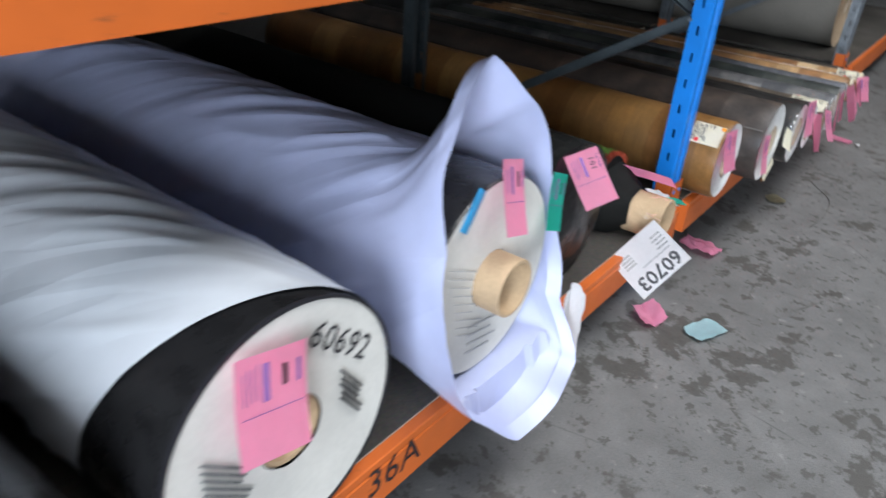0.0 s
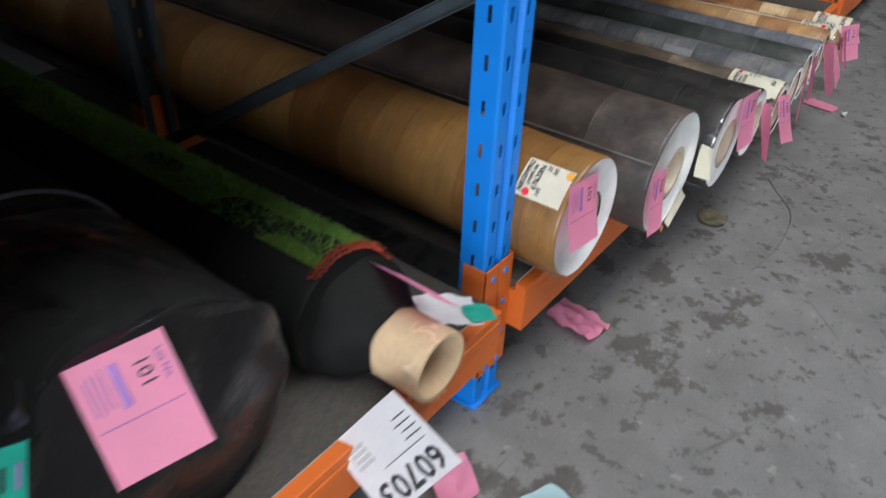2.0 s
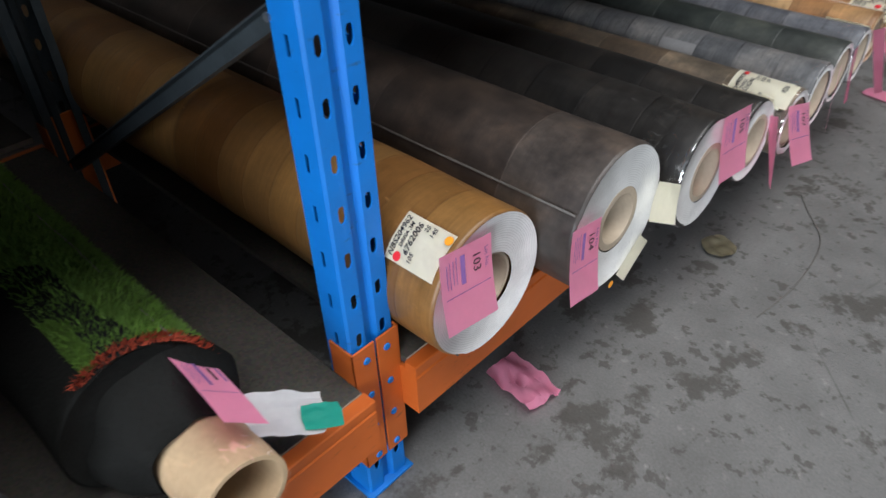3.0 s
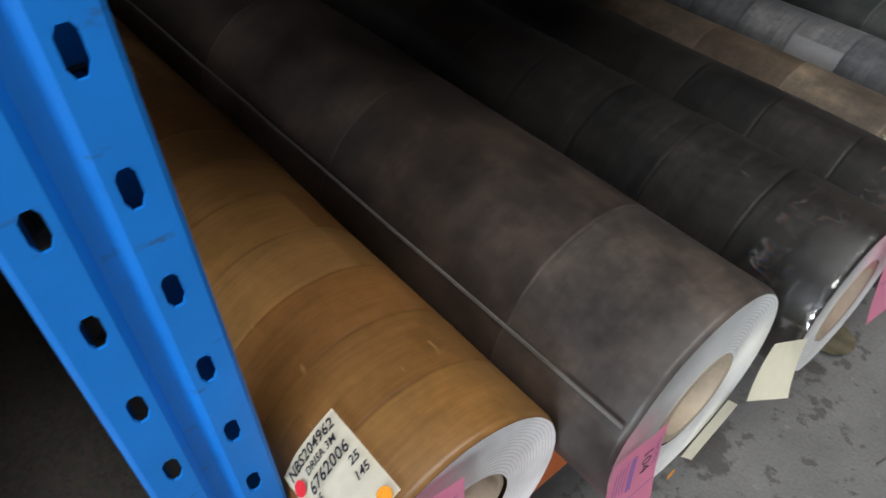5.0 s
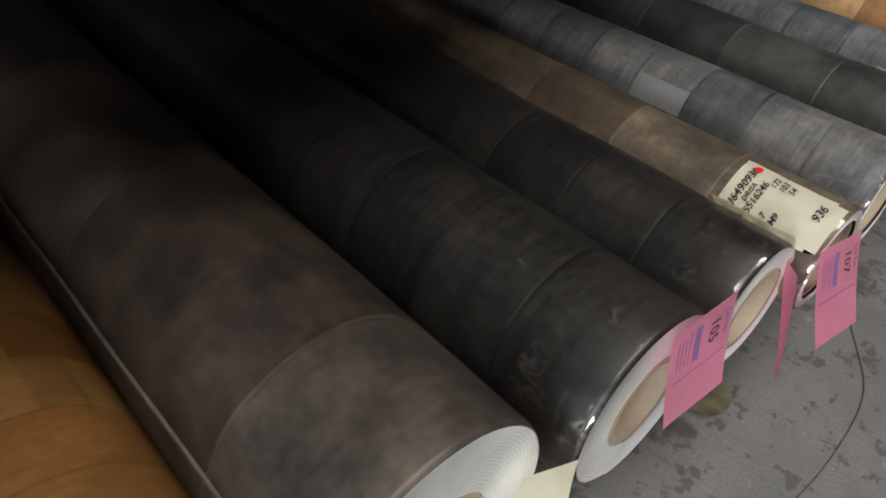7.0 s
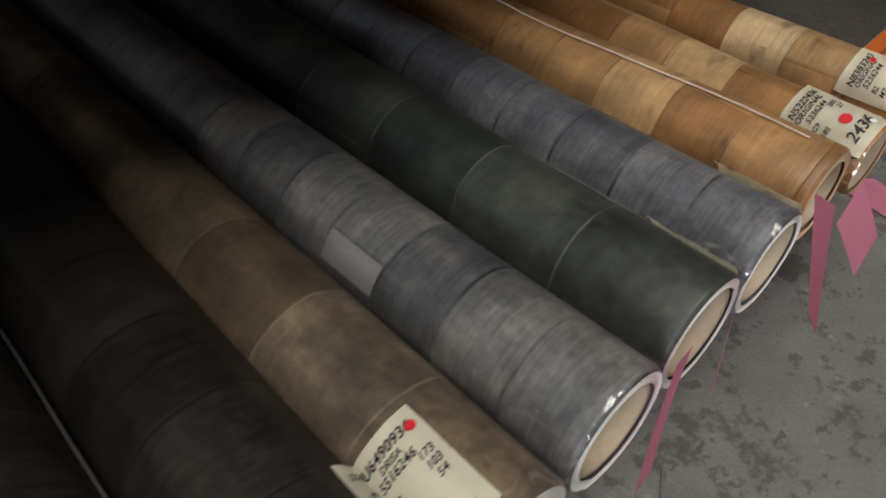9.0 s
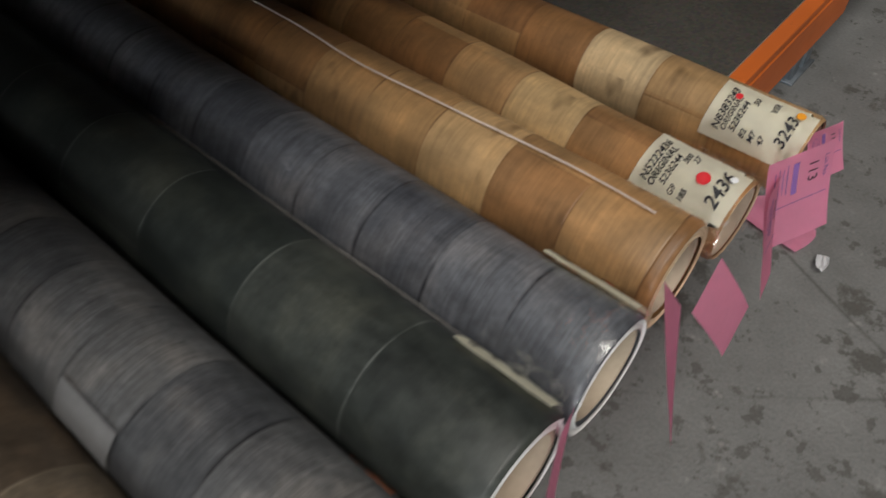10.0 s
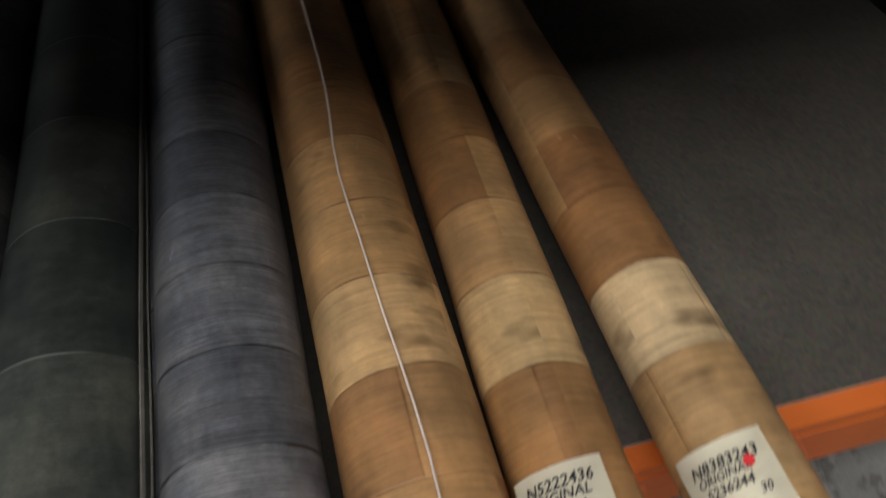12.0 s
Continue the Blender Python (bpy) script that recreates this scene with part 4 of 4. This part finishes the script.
roll_label(roll_h, 0.0745, -0.125, -0.008, 37, 80, [("M85 22", 0.011, 0.0, 0.040), ("4016", 0.011, 0.0, 0.018), ("55 21", 0.011, 0.0, -0.006), ("24", 0.012, 0.0, -0.032)], [(0.004, -0.014, 0.005, M_RED)])
roll_label(roll_g, 0.0795, -0.128, -0.010, 42, 72, [("D22 N6", 0.011, 0.0, 0.040), ("4016", 0.011, 0.0, 0.016), ("55 8", 0.011, 0.0, -0.010), ("21", 0.012, 0.0, -0.034)])
roll_label(roll_d, 0.0945, -0.125, -0.006, 46, 76, [("D24 N8", 0.011, 0.0, 0.040), ("4016", 0.011, 0.0, 0.016), ("65 8", 0.011, 0.0, -0.012)])
# the pale repair patch on the grey roll
pt = bmesh.new()
bmesh.ops.create_grid(pt, x_segments=10, y_segments=8, size=0.5)
for v in pt.verts:
    v.co = Vector((v.co.x * 0.042, v.co.y * 0.094, 0.0))
PATCH = mat_plain("pale_grey_patch", (0.19, 0.19, 0.195), 0.4, 0, 0.15, 30.0)
part("pale_board", bend(pt, 0.0850, math.radians(-50), -0.350), PATCH, roll_f, "paler printed board")


def on(ob, th, m):
    """Hangs ob under th at the world pose m."""
    ob.parent = th
    ob.matrix_parent_inverse = th.matrix_basis.inverted()
    ob.matrix_basis = m
    return ob


def lot_tag(th, at, yaw=0.0, pitch=0.0, roll_deg=0.0, w=0.105, h=0.125, number="", curve=0.010, twist=0.0, material=None):
    """A pink card that hangs from its top edge, printed sideways. Its face looks along +x before it is turned."""
    tag = on(part("lot_tag", sheet(w, h, curve, twist), material or M_PINK, None, "pink lot card" if material is None else "green card"), th, pose(*at) @ pose(0, 0, 0, 0, 0, yaw) @ pose(0, 0, 0, 0, pitch, 0) @ pose(0, 0, 0, roll_deg))

    def mark(bm, mat, name):
        for v in bm.verts:  # reading down, letter tops to +y
            y, z = v.co.y, -h * 0.5 - v.co.x
            t, u = -z / h, y / w
            v.co = Vector((curve * t * t + twist * u * t + 0.15 * curve * math.sin(u * 3.1) + 0.0012, y, z))
        part(name, bm, mat, tag, smooth=False)

    def bar(cx, cy, sx, sy):
        b = bmesh.new()
        bmesh.ops.create_grid(b, x_segments=6, y_segments=1, size=0.5)
        for v in b.verts:
            v.co = Vector((v.co.x * sx + cx, v.co.y * sy + cy, 0))
        return b

    def shifted(text, size, cx, cy):
        b = letters(text, size)
        for v in b.verts:
            v.co += Vector((cx, cy, 0))
        return b

    if number is None:  # its blank back shows
        return tag
    top = -h * 0.24
    mark(bar(top + h * 0.02, w * -0.08, h * 0.36, w * 0.085), M_BLUEINK, "printed_bar")
    for k in range(4):
        mark(bar(top + h * 0.01 * k, -w * (0.20 + 0.06 * k), h * (0.34 - 0.04 * (k % 2)), w * 0.012), M_BLUEINK, "printed_line")
    mark(bar(h * 0.06, 0.0, h * 0.008, w * 0.86), M_BLUEINK, "printed_rule")
    if number:
        mark(shifted(number, h * 0.17, top, w * 0.18), M_INK, "lot_number")
        mark(shifted("Lot No.", h * 0.085, top, w * 0.38), M_BLUEINK, "lot_heading")
    else:
        mark(bar(top, w * 0.18, h * 0.20, w * 0.07), M_INK, "printed_bar")
        mark(bar(top, w * 0.38, h * 0.22, w * 0.05), M_BLUEINK, "printed_bar")
    return tag


lot_tag(roll_k, (0.150, 2.045, 0.424), yaw=-20, pitch=-14, roll_deg=-2, w=0.105, h=0.124, number="113", curve=0.012)
lot_tag(roll_k, (0.148, 2.128, 0.402), yaw=-14, pitch=-24, roll_deg=-8, w=0.066, h=0.066, number="116", curve=0.006)
lot_tag(roll_j, (0.150, 1.975, 0.420), yaw=17, pitch=-12, roll_deg=-24, w=0.080, h=0.130, curve=0.006)
lot_tag(roll_i, (0.156, 1.822, 0.392), yaw=-4, pitch=-20, roll_deg=24, w=0.072, h=0.138, number=None, curve=-0.008)
lot_tag(roll_h, (0.142, 1.760, 0.432), yaw=45, pitch=0, roll_deg=-30, w=0.062, h=0.170, number=None, curve=0.004, twist=0.015)
lot_tag(roll_g, (0.147, 1.570, 0.443), yaw=20, pitch=0, roll_deg=-34, w=0.062, h=0.140, number=None, curve=0.006)
lot_tag(roll_f, (0.158, 1.440, 0.443), yaw=15, pitch=0, roll_deg=-33, w=0.070, h=0.160, number=None, curve=0.008)
lot_tag(roll_e, (0.168, 1.158, 0.452), yaw=2, pitch=-18, roll_deg=-16, w=0.112, h=0.130, number="107", curve=0.012)
lot_tag(roll_d, (0.142, 1.083, 0.445), yaw=38, pitch=-8, roll_deg=-24, w=0.080, h=0.155, number=None, curve=-0.008, twist=0.02)
lot_tag(roll_c, (0.150, 0.856, 0.551), yaw=-2, pitch=-5, roll_deg=-4, w=0.103, h=0.135, number="105", curve=0.010)
lot_tag(roll_b, (0.119, 0.405, 0.518), yaw=4.4, pitch=-3, roll_deg=-10.5, w=0.087, h=0.134, number="104", curve=0.015)
lot_tag(roll_a, (0.050, 0.188, 0.568), yaw=0, pitch=-6, roll_deg=-6, w=0.108, h=0.133, number="103", curve=0.015)
lot_tag(roll_1, (0.014, -1.706, 0.724), yaw=0, pitch=-6, roll_deg=-10, w=0.118, h=0.155, curve=0.02)
lot_tag(roll_2, (-0.022, -1.072, 0.806), yaw=6.7, pitch=-15.6, roll_deg=-16.8, w=0.081, h=0.148, curve=0.010)
lot_tag(roll_3, (-0.066, -0.684, 0.702), yaw=-22, pitch=-36, roll_deg=7.9, w=0.106, h=0.138, number="101", curve=0.008)
lot_tag(roll_3, (-0.035, -0.832, 0.700), yaw=4, pitch=-6, roll_deg=-22, w=0.075, h=0.13, curve=0.01, material=M_TEAL)
lot_tag(roll_4, (-0.140, -0.176, 0.483), yaw=-88, pitch=-130, roll_deg=83, w=0.070, h=0.160, curve=-0.006)


def card(name, at, rot, w, h, material, label, category, fold=0.0, seed=0.0, crumple=0.004, cut=0.0):
    """A loose piece of paper: x across, y along, slightly crumpled, with an uneven outline."""
    bm = bmesh.new()
    n = 10
    grid = []
    for j in range(n + 1):
        row = []
        for i in range(n + 1):
            u, v = i / n - 0.5, j / n - 0.5
            z = crumple * noise.noise(Vector((u * 4 + seed, v * 4, seed))) + fold * abs(u) * 2
            e = 1 - cut * (abs(u) * 2) ** 2 * (1 + noise.noise(Vector((u * 3, seed, 1))))
            row.append(bm.verts.new((u * w * (1 - cut * (abs(v) * 2) ** 2 * 0.6), v * h * e, z + crumple)))
        grid.append(row)
    for j in range(n):
        for i in range(n):
            bm.faces.new((grid[j][i], grid[j][i + 1], grid[j + 1][i + 1], grid[j + 1][i]))
    bmesh.ops.solidify(bm, geom=bm.faces[:], thickness=0.0006)
    ob = tagged(part(name, bm, material), label, category)
    ob.matrix_basis = pose(*at, *rot)
    return ob


aqua = card("paper_scrap", (0.205, -0.108, 0.002), (0, 0, -22), 0.085, 0.140, M_AQUA, "torn pale blue paper scrap on the concrete floor", "paper scrap", 0.004, 2.0, 0.006, 0.12)
card("paper_scrap", (-0.013, 0.433, 0.002), (0, 0, -98), 0.092, 0.148, M_PINK, "crumpled pink lot card on the concrete floor", "paper scrap", 0.0, 5.0, 0.020, 0.06)
card("paper_scrap", (0.035, -0.160, 0.004), (10, -12, 55), 0.085, 0.10, M_PINK, "folded pink card lying by the rack foot", "paper scrap", 0.02, 8.0, 0.010, 0.10)
card("paper_scrap", (0.108, 2.325, 0.002), (0, 0, -100), 0.075, 0.135, M_PINK, "pink lot card fallen on the floor", "paper scrap", 0.0, 3.0, 0.005, 0.1)
card("paper_scrap", (0.210, 2.283, 0.003), (0, 0, 20), 0.022, 0.036, M_WHITE, "small white paper scrap on the floor", "paper scrap", 0.006, 4.0, 0.006, 0.3)
card("paper_scrap", (0.078, 1.152, 0.002), (0, 0, -30), 0.09, 0.085, mat_plain("stained_tape", (0.30, 0.27, 0.18), 0.4), "crumpled yellowed tape on the floor", "paper scrap", 0.004, 6.0, 0.008, 0.3)
delivery = tagged(part("delivery_label", sheet(0.150, 0.175, 0.022, 0.02, 0.0006), M_WHITE), "white printed label hanging over the rack beam", "label")
delivery.matrix_basis = pose(0.100, -0.343, 0.395) @ pose(0, 0, 0, 0, 0, -74) @ pose(0, 0, 0, 0, -8, 0) @ pose(0, 0, 0, -34)


def on_label(bm, mat, name, right, up):
    """Print on the label, reading down it, letter tops to its side."""
    for v in bm.verts:
        y, z = v.co.y + up, -0.0875 - v.co.x - right
        t, u = -z / 0.175, y / 0.150
        v.co = Vector((0.022 * t * t + 0.02 * u * t + 0.0033 * math.sin(u * 3.1) + 0.0012, y, z))
    part(name, bm, mat, delivery, smooth=False)


on_label(letters("60703", 0.058, 0.0, 0.02), M_INK, "print", 0.0, 0.042)
for k in range(4):
    on_label(boxed(-0.018, 0.018, -0.003, 0.003, 0, 0.0003, bevel=0), FAINT, "print_bar", 0.052, -0.045 + 0.010 * k)
for k in range(4):
    on_label(boxed(-0.02, 0.02 - 0.006 * (k % 2), -0.0012, 0.0012, 0, 0.0003, bevel=0), M_DARKSTEEL, "print_bar", -0.055, -0.005 - 0.012 * k)
on_label(boxed(-0.05, 0.05, -0.0008, 0.0008, 0, 0.0003, bevel=0), M_DARKSTEEL, "print_bar", -0.02, 0.008)
card("torn_label", (0.014, -0.790, 0.285), (78, 10, 62), 0.065, 0.24, M_WHITE, "torn white label hanging over the rack beam", "label", 0.02, 9.0, 0.012, 0.2)
card("delivery_label", (-0.035, -0.130, 0.392), (-20, 8, -30), 0.075, 0.15, M_WHITE, "creased white label beside the grass roll", "label", 0.01, 12.0, 0.010, 0.1)
card("teal_card", (0.005, -0.075, 0.385), (-14, 6, -28), 0.045, 0.06, M_TEAL, "green card beside the grass roll", "label", 0.0, 14.0, 0.004, 0.1)
# cream card between the two dark rolls, and a stained one under the brown roll
on(part("swing_label", sheet(0.078, 0.074, 0.010, 0.01), M_CREAM, None, "cream card"), roll_c, pose(0.136, 0.648, 0.484) @ pose(0, 0, 0, -28, -6, -4))
on(part("swing_label", sheet(0.09, 0.035, 0.006, 0.0), M_CREAM, None, "stained cream tape"), roll_b, pose(0.112, 0.575, 0.350) @ pose(0, 0, 0, 40, 0, 0))
dot = bmesh.new()
bmesh.ops.create_circle(dot, cap_ends=True, segments=16, radius=0.008)
on(part("sticker_dot", dot, M_ORANGEDOT, None, "orange dot"), roll_b, pose(0.1165, 0.516, 0.316, 0, 90, 0))
# bay number on the beam
sign = empty("bay_number", pose(-0.0085, -1.405, 0.260), "black bay number on the orange beam", "bay number")
flat_print("36A", 0.096, sign, YZ.copy())

# white string along the oak roll
st = bpy.data.curves.new("string", "CURVE")
st.dimensions, st.bevel_depth, st.bevel_resolution = "3D", 0.0012, 1
sp = st.splines.new("POLY")
sp.points.add(39)
for i, p in enumerate(sp.points):
    x = -0.045 - 1.9 * i / 39
    a = math.radians(5 + 2.2 * math.sin(i * 0.55) + 3 * noise.noise(Vector((i * 0.3, 0, 0))) - 5 * math.exp(-((i - 9) / 3.0) ** 2))
    p.co = (x, 0.0745 * math.sin(a), 0.0745 * math.cos(a), 1)
string = new("string", st)
string.data.materials.append(mat_plain("white_string", (0.62, 0.52, 0.47), 0.8))
string.parent = roll_i
tagged(string, "thin pale string")

# wheel of a parked truck further down the aisle
wheel = empty("truck_wheel", pose(0.47, 3.12, 0.20, 0, 0, -62), "cream solid tyre of a parked hand truck", "wheel")
tyre = lathe([(-0.06, 0.13), (-0.065, 0.17), (-0.05, 0.19), (0.05, 0.19), (0.065, 0.17), (0.06, 0.13)], 64)
part("tyre", tyre, mat_plain("cream_rubber", (0.50, 0.42, 0.30), 0.8), wheel)
part("hub", lathe([(-0.05, 0.13), (-0.045, 0.05), (-0.06, 0.04), (-0.06, 0.002)], 48), M_DARKSTEEL, wheel)
part("hub", lathe([(0.05, 0.13), (0.045, 0.05), (0.06, 0.04), (0.06, 0.002)], 48), M_DARKSTEEL, wheel)
for k in range(26):
    lug = part("tread_lug", boxed(-0.055, 0.055, -0.010, 0.010, 0.185, 0.200, bevel=0.003), tyre and bpy.data.materials["cream_rubber"], wheel)
    lug.matrix_local = pose(0, 0, 0, 360 / 26 * k)

wire = bpy.data.curves.new("wire", "CURVE")
wire.dimensions, wire.bevel_depth, wire.bevel_resolution = "3D", 0.0016, 1
ws = wire.splines.new("NURBS")
ws.points.add(6)
for p, (px, py) in zip(ws.points, ((0.14, 1.54), (0.17, 1.49), (0.22, 1.43), (0.275, 1.36), (0.290, 1.22), (0.292, 1.10), (0.268, 0.97))):
    p.co = (px, py, 0.003, 1)
ws.order_u, ws.use_endpoint_u = 4, True
wire_ob = new("wire", wire)
wire.materials.append(M_FLAP)
tagged(wire_ob, "thin dark wire lying on the concrete floor", "wire")
